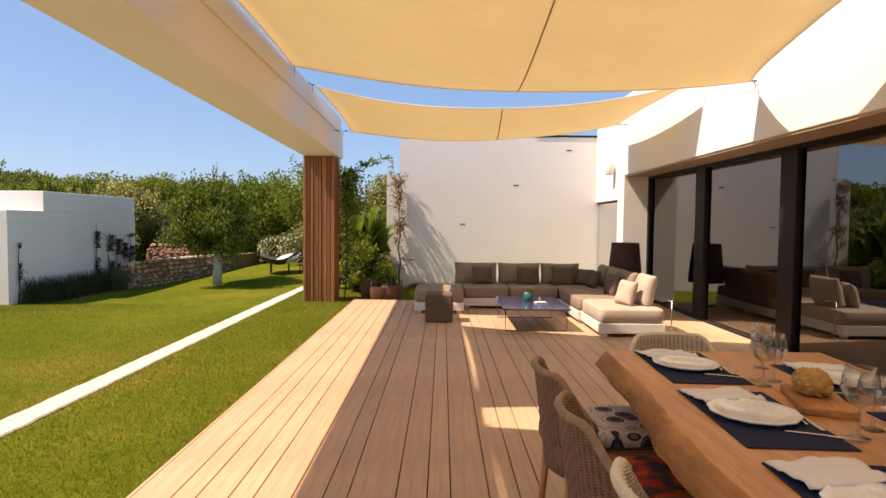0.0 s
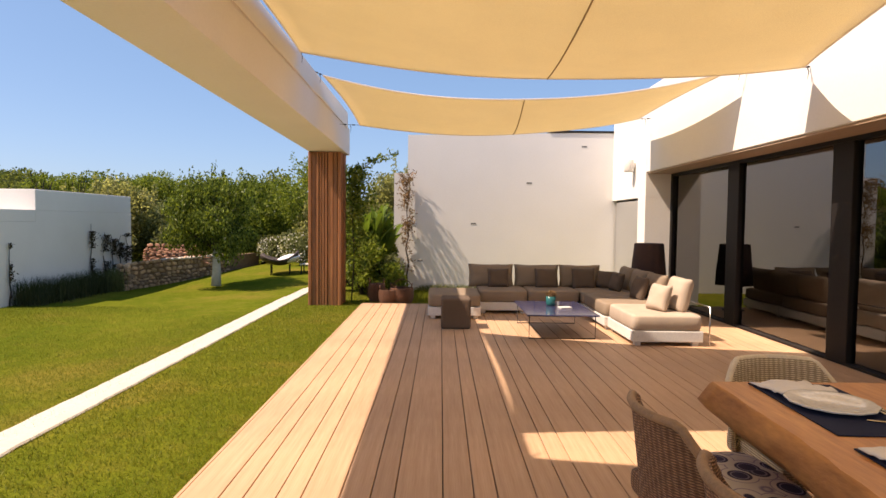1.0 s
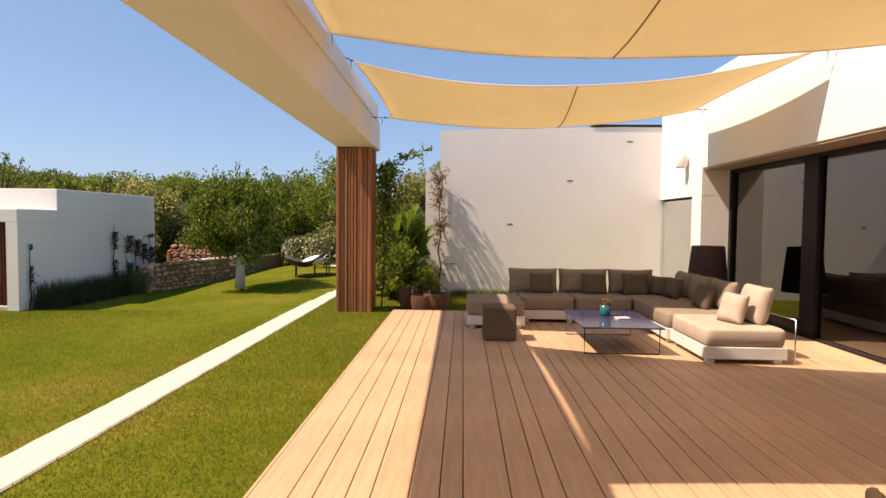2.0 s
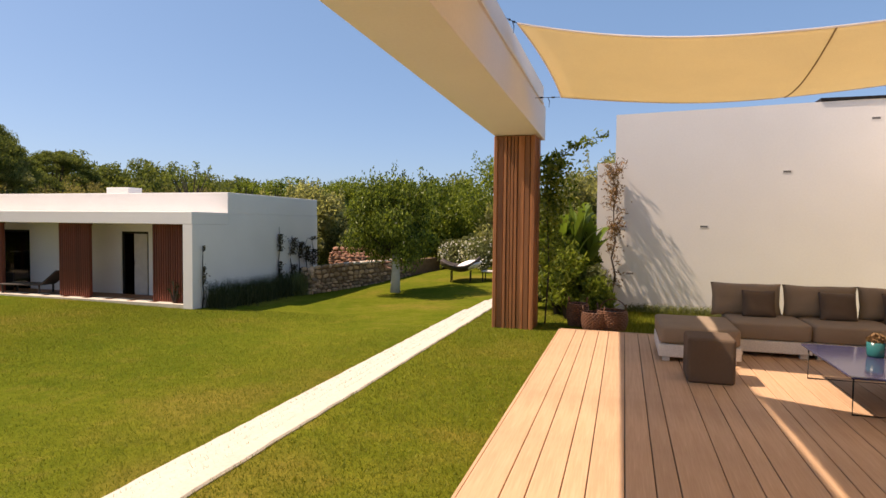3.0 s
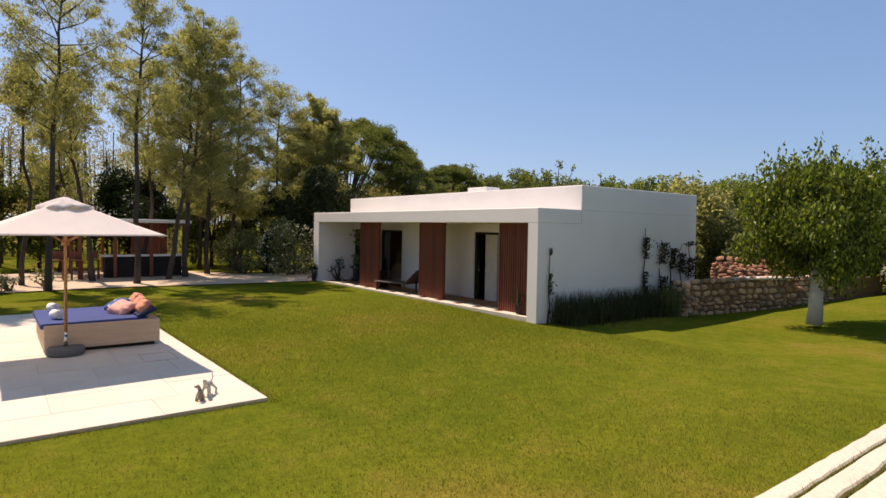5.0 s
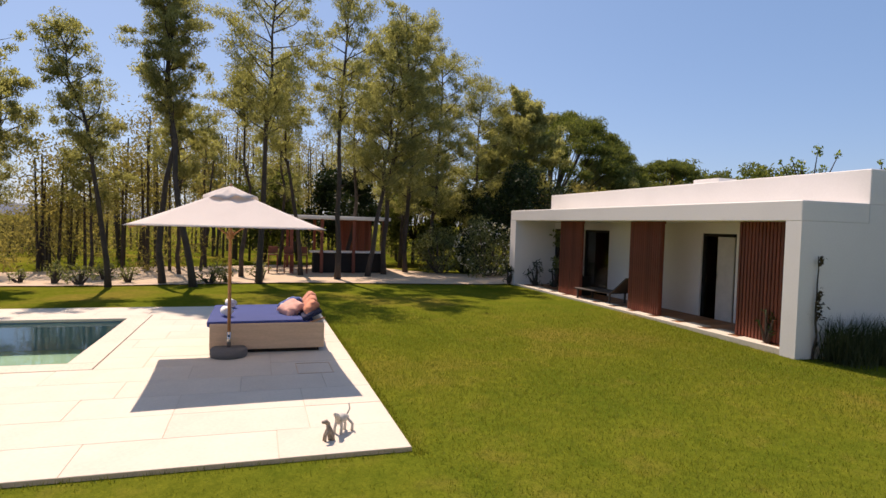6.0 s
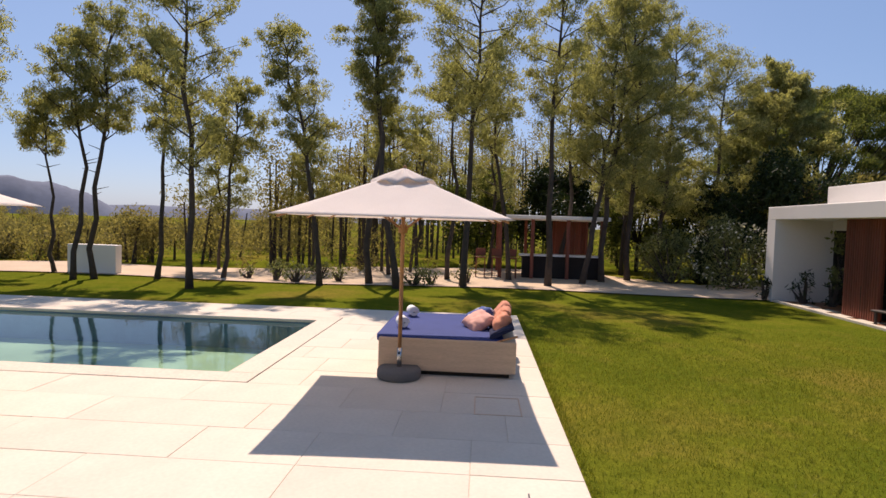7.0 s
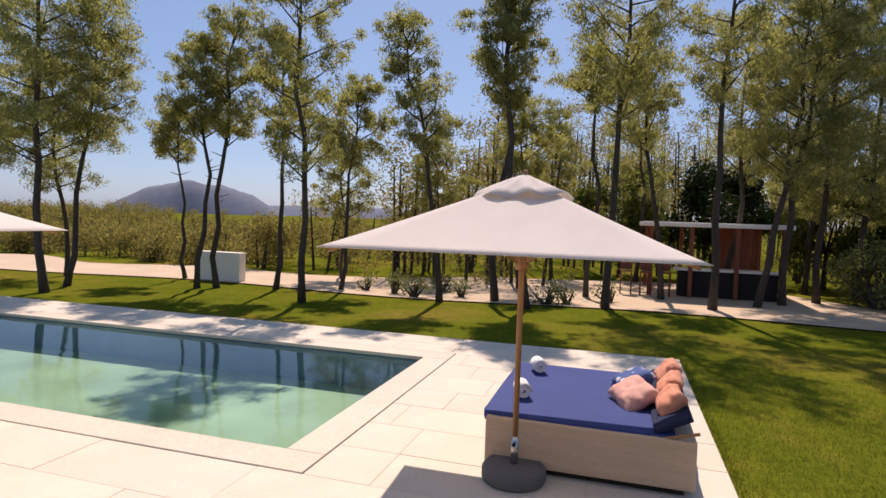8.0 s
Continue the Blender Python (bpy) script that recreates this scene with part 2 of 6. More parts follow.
# grey-green darkened to hold the shade beside the house wall
BORDER = leafy("shaded_border_grass", (0.030, 0.042, 0.016), (0.095, 0.105, 0.048), 0.7, 0.3)
SAGE = leafy("sage_leaf", (0.085, 0.100, 0.040), (0.26, 0.275, 0.12), 0.7, 0.4)
BANANA = leafy("banana_leaf", (0.095, 0.155, 0.022), (0.22, 0.29, 0.055), 0.4, 0.45)
DRYLEAF = leafy("dry_vine", (0.14, 0.075, 0.038), (0.40, 0.26, 0.14), 0.8, 0.3)
BLOSSOM = leafy("pale_blossom", (0.45, 0.42, 0.33), (0.75, 0.72, 0.62), 0.8, 0.3)
SAND = plain("sandy_path", (0.52, 0.40, 0.28), 0.95, var=0.12, scale=0.8, fine=20, bump=0.4)
TERRACOTTA = plain("terracotta", (0.34, 0.14, 0.07), 0.85, var=0.2)
# blue-grey base colour has the haze of distance painted in
HILLS = plain("haze_tinted_hill", (0.12, 0.14, 0.19), 1.0, var=0.08, scale=0.02, fine=0.2, bump=0)
SHADE = plain("lamp_shade_cloth", (0.055, 0.028, 0.022), 0.85, fine=150)
CURTAIN = cloth("linen_curtain", (0.66, 0.57, 0.43), 0.95, 120, 0.3)
ROOMWALL = plain("room_wall", (0.55, 0.50, 0.44), 0.9)
ROOMFLOOR = wood("room_floor", (0.12, 0.06, 0.03), (0.25, 0.14, 0.07), 0.4, (2, 20, 20), 0)
CONCRETE = plain("grey_concrete", (0.13, 0.125, 0.12), 0.85)
TEAK = wood("teak_pole", (0.30, 0.13, 0.05), (0.50, 0.27, 0.11), 0.5, (20, 20, 1), 0)
LOUNGE = plain("dark_lounger", (0.06, 0.045, 0.038), 0.7)


# ---- building blocks ----
def box(bm, x0, x1, y0, y1, z0, z1, bevel=0.0, seg=1):
    made = bmesh.ops.create_cube(bm, size=1, matrix=Matrix.LocRotScale(((x0 + x1) / 2, (y0 + y1) / 2, (z0 + z1) / 2), None, (x1 - x0, y1 - y0, z1 - z0)))
    if bevel:
        bmesh.ops.bevel(bm, geom=list({e for v in made["verts"] for e in v.link_edges}), offset=bevel, segments=seg, affect="EDGES", profile=0.6)
    return bm


def boxed(*spec, bevel=0.0, seg=1):
    bm = bmesh.new()
    return box(bm, *spec, bevel=bevel, seg=seg)


def tube(bm, points, radii, sides=8, caps=True):
    """A tapered round tube along points."""
    points = [Vector(p) for p in points]
    rings, side = [], Vector((1, 0.13, 0.05))
    for i, p in enumerate(points):
        d = (points[min(i + 1, len(points) - 1)] - points[max(i - 1, 0)]).normalized()
        u = (side - d * side.dot(d))
        u = u.normalized() if u.length > 0.05 else d.orthogonal().normalized()
        v = d.cross(u)
        rings.append([bm.verts.new(p + radii[i] * (math.cos(a) * u + math.sin(a) * v)) for a in (2 * math.pi * k / sides for k in range(sides))])
    for a, b in zip(rings, rings[1:]):
        for k in range(sides):
            f = bm.faces.new((a[k], a[(k + 1) % sides], b[(k + 1) % sides], b[k]))
            f.smooth = sides > 5
    if caps:
        bm.faces.new(rings[0][::-1])
        bm.faces.new(rings[-1])
    return bm


def rod(bm, a, b, r, sides=8):
    return tube(bm, [a, b], [r, r], sides)


def turned(bm, profile, sides=24, centre=(0, 0)):
    """A turned body from (radius, height) pairs."""
    rings = []
    for r, z in profile:
        rings.append([bm.verts.new((centre[0] + max(r, 1e-4) * math.cos(2 * math.pi * k / sides), centre[1] + max(r, 1e-4) * math.sin(2 * math.pi * k / sides), z)) for k in range(sides)])
    for a, b in zip(rings, rings[1:]):
        for k in range(sides):
            bm.faces.new((a[k], a[(k + 1) % sides], b[(k + 1) % sides], b[k])).smooth = True
    bm.faces.new(rings[0][::-1])
    bm.faces.new(rings[-1])
    return bm


def soft(bm, m, sx, sy, sz, e=0.35, nu=28, nv=14, dent=0.0, seed=0):
    """A stuffed cushion: a rounded box with slightly uneven sides, at the pose m."""
    def pw(v, q):
        return math.copysign(abs(v) ** q, v)
    rows = []
    for j in range(1, nv):
        b = -math.pi / 2 + math.pi * j / nv
        row = []
        for i in range(nu):
            a = 2 * math.pi * i / nu
            p = Vector((sx / 2 * pw(math.cos(b), e) * pw(math.cos(a), e), sy / 2 * pw(math.cos(b), e) * pw(math.sin(a), e), sz / 2 * pw(math.sin(b), e * 1.6)))
            k = noise.noise(Vector((p.x * 4, p.y * 4, p.z * 3 + seed * 7.3)))
            p *= 1 + 0.035 * k
            if dent:
                p.z *= 1 - dent * (abs(2 * p.x / sx) ** 3 + abs(2 * p.y / sy) ** 3) / 2
            row.append(bm.verts.new(m @ p))
        rows.append(row)
    lo, hi = bm.verts.new(m @ Vector((0, 0, -sz / 2))), bm.verts.new(m @ Vector((0, 0, sz / 2)))
    for a, b in zip(rows, rows[1:]):
        for i in range(nu):
            bm.faces.new((a[i], a[(i + 1) % nu], b[(i + 1) % nu], b[i])).smooth = True
    for i in range(nu):
        bm.faces.new((lo, rows[0][(i + 1) % nu], rows[0][i])).smooth = True
        bm.faces.new((hi, rows[-1][i], rows[-1][(i + 1) % nu])).smooth = True
    return bm


def pillow(bm, w, h, t, seed=0.0, n=18):
    """A stitched cushion standing in the xz plane: pointed corners, hollow sides, full middle."""
    def put(u, v, side):
        pinch = 1 - 0.05 * (1 - v ** 4) * abs(u) ** 3
        x = u * w / 2 * (1 - 0.045 * (1 - v * v) * u * u)
        z = v * h / 2 * (1 - 0.055 * (1 - u * u) * v * v)
        full = max(0.0, (1 - u ** 4) * (1 - v ** 4)) ** 0.5
        y = side * t / 2 * full * pinch * (1 + 0.16 * noise.noise(Vector((u * 1.7, v * 1.7, seed + side))))
        x += 0.008 * noise.noise(Vector((u * 2, v * 2, seed + 9)))
        z += 0.010 * noise.noise(Vector((u * 2, v * 2, seed + 19)))
        return bm.verts.new((x, y, z))
    sheets = [[[put(2 * i / n - 1, 2 * j / n - 1, side) for j in range(n + 1)] for i in range(n + 1)] for side in (-1, 1)]
    for g in sheets:
        for i in range(n):
            for j in range(n):
                bm.faces.new((g[i][j], g[i + 1][j], g[i + 1][j + 1], g[i][j + 1])).smooth = True
    bmesh.ops.remove_doubles(bm, verts=bm.verts, dist=0.0008)
    return bm


def mesh_of(name, bm, *mats):
    me = bpy.data.meshes.new(name)
    bmesh.ops.recalc_face_normals(bm, faces=bm.faces)
    bm.to_mesh(me)
    bm.free()
    for m in mats:
        me.materials.append(m)
    return me


def part(name, bm, material, parent, label=""):
    ob = new(name, mesh_of(name, bm, material))
    ob.parent = parent
    return tagged(ob, label)


def piece(name, me, parent, place=None):
    ob = new(name, me)
    ob.parent = parent
    if place is not None:
        ob.matrix_basis = place
    return ob


def thing(name, m, label, category, group="", kind=""):
    ob = new(name)
    ob.empty_display_size = 0.2
    ob.matrix_basis = m if isinstance(m, Matrix) else pose(*m)
    return tagged(ob, label, category, group, kind)


def solid(name, bm, material, label="", category="", group="", kind="structure", m=None):
    ob = new(name, mesh_of(name, bm, material))
    if m is not None:
        ob.matrix_basis = m
    return tagged(ob, label, category, group, kind)


def raw_mesh(name, verts, faces, material, smooth=False):
    """A mesh straight from arrays of points and equal-sided faces."""
    me = bpy.data.meshes.new(name)
    n, k = faces.shape
    me.vertices.add(len(verts))
    me.vertices.foreach_set("co", np.asarray(verts, np.float32).ravel())
    me.loops.add(n * k)
    me.loops.foreach_set("vertex_index", np.asarray(faces, np.int32).ravel())
    me.polygons.add(n)
    me.polygons.foreach_set("loop_start", np.arange(0, n * k, k, dtype=np.int32))
    me.update(calc_edges=True)
    me.materials.append(material)
    return me


def leaves(centres, length, width, rng, up=0.3, droop=None):
    """Arrays of small pointed leaves (four corners each) round the centres."""
    n = len(centres)
    d = rng.normal(size=(n, 3))
    d[:, 2] += up * 2
    d /= np.linalg.norm(d, axis=1)[:, None]
    o = rng.normal(size=(n, 3))
    s = np.cross(d, o)
    s /= np.linalg.norm(s, axis=1)[:, None] + 1e-9
    ln = length * rng.uniform(0.6, 1.3, (n, 1))
    w = width * rng.uniform(0.7, 1.3, (n, 1))
    c = np.asarray(centres)
    v = np.stack([c - d * ln / 2, c + s * w / 2, c + d * ln / 2, c - s * w / 2], 1).reshape(-1, 3)
    return v, np.arange(4 * n).reshape(-1, 4)


def blob_points(rng, centre, radii, n, hollow=0.45):
    """Points in an ellipsoid, thicker towards its skin."""
    d = rng.normal(size=(n, 3))
    d /= np.linalg.norm(d, axis=1)[:, None]
    r = rng.uniform(hollow, 1.0, (n, 1)) ** 0.6
    return np.asarray(centre) + d * r * np.asarray(radii)

# ---- ground ----
def smooth(v):
    v = min(1.0, max(0.0, v))
    return v * v * (3 - 2 * v)


def level(x, y):
    """Height of the lawn: a low lawn, an upper one beside the deck, a bank under the steps and a rise towards the far garden."""
    low = LOW - 0.12 * smooth((x + 16) / 5) * smooth((y - 14) / 5) + 0.50 * smooth((y - 20.5) / 8) * smooth((x + 11.5) / 5)
    up = -0.05
    bank = ((-3.105, 0.0), (-3.26, 0.13), (-3.55, 0.325), (-3.84, 0.52), (-4.13, 0.715), (-4.42, 0.80), (-4.65, 0.84))
    k = 0.0 if x > -3.105 else 0.84 + 0.16 * smooth((-x - 4.65) / 3.2)
    for (xa, ka), (xb, kb) in zip(bank, bank[1:]):
        if xb <= x <= xa:
            k = ka + (kb - ka) * (xa - x) / (xa - xb)
    z = up * (1 - k) + low * k
    if x > -1.52:
        z = min(z, -0.07)
    return z


def ground_sheet():
    xs = [-3000, -900, -300, -120, -70, -50, -40] + [-34 + 1.0 * i for i in range(16)] + [-17.9, -17, -16.46, -15, -14, -12.81, -11, -10] + [-9.1 + 0.25 * i for i in range(17)]
    xs += [-5.0, -4.8, -4.65, -4.42, -4.13, -3.84, -3.55, -3.26, -3.105, -2.6, -2, -1.55, -1.50, 0, 2, 5, 10, 20, 60, 300, 3000]
    ys = [-3000, -900, -300, -100, -50, -30, -20, -12, -6, -2, 0, 2, 4, 5.94, 7, 8, 9.53] + [10 + i for i in range(3)] + [12.75, 12.80] + [13 + i for i in range(21)] + [36, 40, 50, 80, 200, 900, 3000]
    bm = bmesh.new()
    grid = [[bm.verts.new((x, y, level(x, y))) for y in ys] for x in xs]
    for i in range(len(xs) - 1):
        for j in range(len(ys) - 1):
            cx, cy = (xs[i] + xs[i + 1]) / 2, (ys[j] + ys[j + 1]) / 2
            if -16.46 < cx < -12.81 and -12 < cy < 5.94:
                continue
            bm.faces.new((grid[i][j], grid[i + 1][j], grid[i + 1][j + 1], grid[i][j + 1])).smooth = True
    return bm


ground = solid("ground", ground_sheet(), TURF, "mown green lawn with yellowish patches", "lawn")


def blades(name, x0, x1, y0, y1, count, tall, seed, avoid=None):
    rng = np.random.default_rng(seed)
    p = np.stack([rng.uniform(x0, x1, count), rng.uniform(y0, y1, count)], 1)
    if avoid:
        p = p[[not avoid(x, y) for x, y in p]]
    n = len(p)
    z = np.array([level(x, y) for x, y in p])
    base = np.column_stack([p, z - 0.004])
    a = rng.uniform(0, 2 * np.pi, n)
    w = rng.uniform(0.0022, 0.0045, n)
    side = np.column_stack([np.cos(a) * w, np.sin(a) * w, np.zeros(n)])
    tip = base + np.column_stack([rng.normal(0, 0.014, n), rng.normal(0, 0.014, n), tall * rng.uniform(0.5, 1.3, n)])
    v = np.stack([base - side, base + side, tip], 1).reshape(-1, 3)
    ob = new(name, raw_mesh(name, v, np.arange(3 * n).reshape(-1, 3), BLADE))
    return tagged(ob, "short green grass blades of the mown lawn", "grass", kind="stuff")


def thin(fade):
    q = random.Random(9)
    return lambda x, y: q.random() < fade(x, y)


blades("grass", -3.098, -1.61, 2.5, 15.0, 60000, 0.030, 1)
blades("grass", -9.0, -4.41, 4.5, 18.0, 170000, 0.030, 2, thin(lambda x, y: min(1, max(0, (-4.41 - x) / 5.0)) ** 0.8 + smooth((y - 11) / 7)))
blades("grass", -18.5, -5.0, 9.56, 17.2, 190000, 0.036, 3, thin(lambda x, y: 1 - (1 - smooth((-x - 13) / 6)) * smooth((-x - 5.0) / 7)))
blades("grass", -1.4, 0.9, 12.85, 15.5, 9000, 0.09, 4)

blades("grass", -9.105, -8.99, -2.0, 9.65, 2600, 0.038, 5)
blades("grass", -18.0, -8.97, 9.515, 9.63, 3400, 0.04, 6)

# ---- terrace deck ----
deck = thing("floor", (0, 0, 0), "brown timber terrace deck of long boards", "deck", kind="structure")
# near-black sheet paints the shade seen between the boards
part("deck_underlay", boxed(-1.52, 4.62, -2.5, 12.73, -0.055, -0.03), DARK, deck)


def boards():
    rng = random.Random(3)
    x, n = -1.572, 0
    widths = (0.229, 0.182, 0.138)
    first = (0.237, 0.142, 0.189, 0.144, 0.222, 0.180, 0.141, 0.285, 0.184, 0.140)
    shapes = {}
    while x < 4.55:
        w = widths[(n - 10) % 3] if n > 9 else first[n]
        far = 12.75
        if w not in shapes:
            shapes[w] = mesh_of("board", boxed(0, w - 0.007, -2.5, far, -0.028, 0.0, bevel=0.003), DECKING)
        piece("board", shapes[w], deck, pose(x, 0, rng.uniform(-0.0008, 0.0008)))
        x += w
        n += 1


part("edge_board", boxed(-1.598, -1.575, -2.5, 12.77, -0.18, 0.0, bevel=0.003), DECKING, deck)
part("end_board", boxed(-1.572, 4.6, 12.752, 12.79, -0.12, 0.004, bevel=0.003), DECKING, deck)

# ---- white stone steps down to the lower lawn ----
steps = thing("garden_steps", (0, 0, 0), "long white stone garden steps with grass between the treads", "steps", kind="structure")


def tread(x0, x1, y0, y1, z, seed):
    bm = bmesh.new()
    rng = random.Random(seed)
    n = int((y1 - y0) / 0.16)
    xs = (x0, x0 + 0.015, x1 - 0.015, x1)
    rows = []
    for j in range(n + 1):
        y = y0 + (y1 - y0) * j / n
        o, q = rng.uniform(-0.004, 0.004), rng.uniform(-0.007, 0.007)
        zz = z + rng.uniform(-0.004, 0.004)
        rows.append([bm.verts.new(p) for p in ((xs[0] + o, y, z - 0.3), (xs[0] + o, y, zz - 0.012), (xs[1] + o, y, zz), (xs[2] + q, y, zz), (xs[3] + q, y, zz - 0.012), (xs[3] + q, y, z - 0.3))])
    for a, b in zip(rows, rows[1:]):
        for k in range(5):
            bm.faces.new((a[k], b[k], b[k + 1], a[k + 1]))
    bm.faces.new(rows[0])
    bm.faces.new(rows[-1][::-1])
    return bm


STEPS = ((-3.250, -3.090, 19.5, -0.030), (-3.535, -3.380, 19.2, -0.150), (-3.825, -3.670, 19.0, -0.270), (-4.115, -3.960, 18.6, -0.390), (-4.405, -4.250, 17.6, -0.510))
for n, (x0, x1, far, z) in enumerate(STEPS):
    part("tread", tread(x0, x1, -4.0, far, z, n), STEP, steps)
rng = np.random.default_rng(12)
joint_grass = []
for x in (-3.300, -3.585, -3.875, -4.165):
    k = 4200
    joint_grass.append(np.column_stack([rng.normal(x, 0.013, k), rng.uniform(3, 18.5, k), np.full(k, 0.0)]))
pts = np.concatenate(joint_grass)
pts[:, 2] = np.interp(pts[:, 0], [-4.165, -3.875, -3.585, -3.300], [-0.510, -0.390, -0.270, -0.150])
a = rng.uniform(0, 6.28, len(pts))
sd = np.column_stack([np.cos(a), np.sin(a), a * 0]) * 0.004
tips = pts + np.column_stack([rng.normal(0, 0.03, len(pts)), rng.normal(0, 0.03, len(pts)), rng.uniform(0.02, 0.105, len(pts))])
tagged(new("grass", raw_mesh("grass", np.stack([pts - sd, pts + sd, tips], 1).reshape(-1, 3), np.arange(3 * len(pts)).reshape(-1, 3), BLADE)), "grass tufts in the joints of the white steps", "grass", kind="stuff")

# ---- main house ----
wall_back = solid("wall_back", bmesh.new(), RENDER, "tall white rendered garden wall with recessed lights", "wall")
bm = bmesh.new()
outline = [(-1.20, -0.1), (4.6, -0.1), (4.6, 3.82), (-0.87, 3.70), (-0.87, 2.78), (-1.20, 2.78)]
front = [bm.verts.new((x, 15.6, z)) for x, z in outline]
back = [bm.verts.new((x, 15.95, z)) for x, z in outline]
bm.faces.new(front)
bm.faces.new(back[::-1])
for k in range(6):
    bm.faces.new((front[k], back[k], back[(k + 1) % 6], front[(k + 1) % 6]))
wall_back.data = mesh_of("wall_back", bm, RENDER)
part("coping", boxed(2.55, 4.095, 15.58, 15.97, 3.79, 3.84), FRAME, wall_back, "dark metal capping")
for x, z in ((0.73, 1.575), (2.07, 2.57), (3.39, 3.46), (-0.56, 0.66)):
    lamp = thing("recessed_light", (x, 15.6, z), "small recessed wall light in the white garden wall", "wall light", "lights in the garden wall")
    fr = bmesh.new()
    for q in ((-0.075, 0.075, 0.018, 0.028), (-0.075, 0.075, -0.028, -0.018), (-0.075, -0.062, -0.018, 0.018), (0.062, 0.075, -0.018, 0.018)):
        box(fr, q[0], q[1], -0.004, 0.0, q[2], q[3])
    part("rim", fr, WHITE, lamp)
    part("lens", boxed(-0.062, 0.062, -0.003, 0.0, -0.018, 0.018), CONCRETE, lamp)

HX, GX, SOFFIT, TOP = 4.10, 4.65, 2.66, 4.35
house = thing("wall_house", (0, 0, 0), "white rendered house front over large glass doors", "house", kind="structure")
part("upper_wall", boxed(HX, HX + 0.35, -6.0, 13.3, SOFFIT, TOP, bevel=0.01), HOUSE, house)
part("end_wall", boxed(HX, HX + 0.35, 13.3, 15.597, 2.16, TOP), HOUSE, house)
part("pier", boxed(HX, GX + 0.25, 13.302, 13.75, -0.05, 2.16), HOUSE, house)
part("recess_wall", boxed(HX + 0.352, GX + 0.25, 13.302, 15.6, 2.16, SOFFIT + 0.3), HOUSE, house)
part("soffit", boxed(HX + 0.35, GX + 0.3, -6.0, 13.3, SOFFIT, SOFFIT + 0.3), HOUSE, house)
part("soffit_trim", boxed(HX + 0.02, GX - 0.04, -6.0, 13.29, SOFFIT - 0.03, SOFFIT - 0.002), SOFFITBOARD, house, "dull brown soffit board")
part("roof", boxed(HX + 0.35, 10.5, -6.0, 15.6, SOFFIT + 0.3, SOFFIT + 0.5), CONCRETE, house)
room = thing("wall_room", (0, 0, 0), "dim living room behind the glass doors", "room", kind="structure")
part("room_floor", boxed(GX + 0.08, 10.0, -5.8, 13.3, -0.05, 0.0), ROOMFLOOR, room)
part("room_back", boxed(10.0, 10.2, -5.8, 13.8, -0.05, SOFFIT), ROOMWALL, room)
part("room_end", boxed(GX + 0.3, 10.0, 13.3, 13.6, -0.05, SOFFIT), ROOMWALL, room)
part("room_near_end", boxed(HX, 10.0, -6.0, -5.8, -0.05, SOFFIT), ROOMWALL, room)
part("ceiling", boxed(GX + 0.3, 10.0, -5.8, 13.3, SOFFIT + 0.02, SOFFIT + 0.1), ROOMWALL, room)
window = thing("window_1", (0, 0, 0), "full-height sliding glass doors in dark bronze frames", "glass doors", kind="structure")
for y, w in ((13.25, 0.10), (10.74, 0.36), (8.18, 0.36), (5.62, 0.36), (3.06, 0.36), (0.50, 0.36), (-2.06, 0.36)):
    part("post", boxed(GX - 0.04, GX + 0.12, y - w / 2, y + w / 2, 0.0, SOFFIT - 0.002, bevel=0.006), FRAME, window)
part("sill", boxed(GX - 0.05, GX + 0.13, -5.8, 13.29, -0.04, 0.03), FRAME, window)
part("head", boxed(GX - 0.05, GX + 0.13, -5.8, 13.2, SOFFIT - 0.08, SOFFIT - 0.004), FRAME, window)
ys = (13.20, 10.92, 10.56, 8.36, 8.00, 5.80, 5.44, 3.24, 2.88, 0.68, 0.32, -1.88)
for a, b in zip(ys[0::2], ys[1::2]):
    pane = part("pane", boxed(GX + 0.02, GX + 0.03, b, a, 0.03, SOFFIT - 0.08), GLASS, window)
    pane.visible_shadow = False
side = thing("window_2", (0, 0, 0), "narrow tall window beside the garden wall", "window", kind="structure")
part("frame", boxed(HX + 0.10, HX + 0.16, 13.76, 15.58, 0.0, 2.155), FRAME, side)
p2 = bmesh.new()
p2.faces.new([p2.verts.new((HX + 0.07, y, z)) for y, z in ((15.54, 0.05), (13.80, 0.05), (13.80, 2.11), (15.54, 2.11))][::-1])
p2.normal_update()
p2 = part("pane", p2, PANE, side)
p2.visible_shadow = False
part("blind", boxed(HX + 0.085, HX + 0.095, 13.80, 15.54, 0.05, 2.11), CURTAIN, side)
curtain = bmesh.new()
prev = None
for k in range(74):
    y = 13.1 - k * 0.028
    x = GX + 0.17 + 0.035 * math.sin(k * 1.15) + 0.015 * math.sin(k * 0.37)
    pair = (curtain.verts.new((x, y, 0.02)), curtain.verts.new((x, y, SOFFIT - 0.05)))
    if prev:
        curtain.faces.new((*prev, *pair[::-1])).smooth = True
    prev = pair
cu = solid("curtain", curtain, CURTAIN, "beige linen curtain hanging inside the glass doors", "curtain", kind="thing")
cu.modifiers.new("thick", "SOLIDIFY").thickness = 0.004
sconce = thing("wall_lamp", (HX, 14.0, 2.86), "small white cylinder wall lamp on the house", "wall lamp")
bm = turned(bmesh.new(), [(0.0, -0.13), (0.09, -0.13), (0.10, -0.11), (0.10, 0.11), (0.09, 0.13), (0, 0.13)], 20, (-0.13, 0))
part("shade", bm, WHITE, sconce)
part("bracket", boxed(-0.05, 0.0, -0.03, 0.03, -0.05, 0.05), STEEL, sconce)

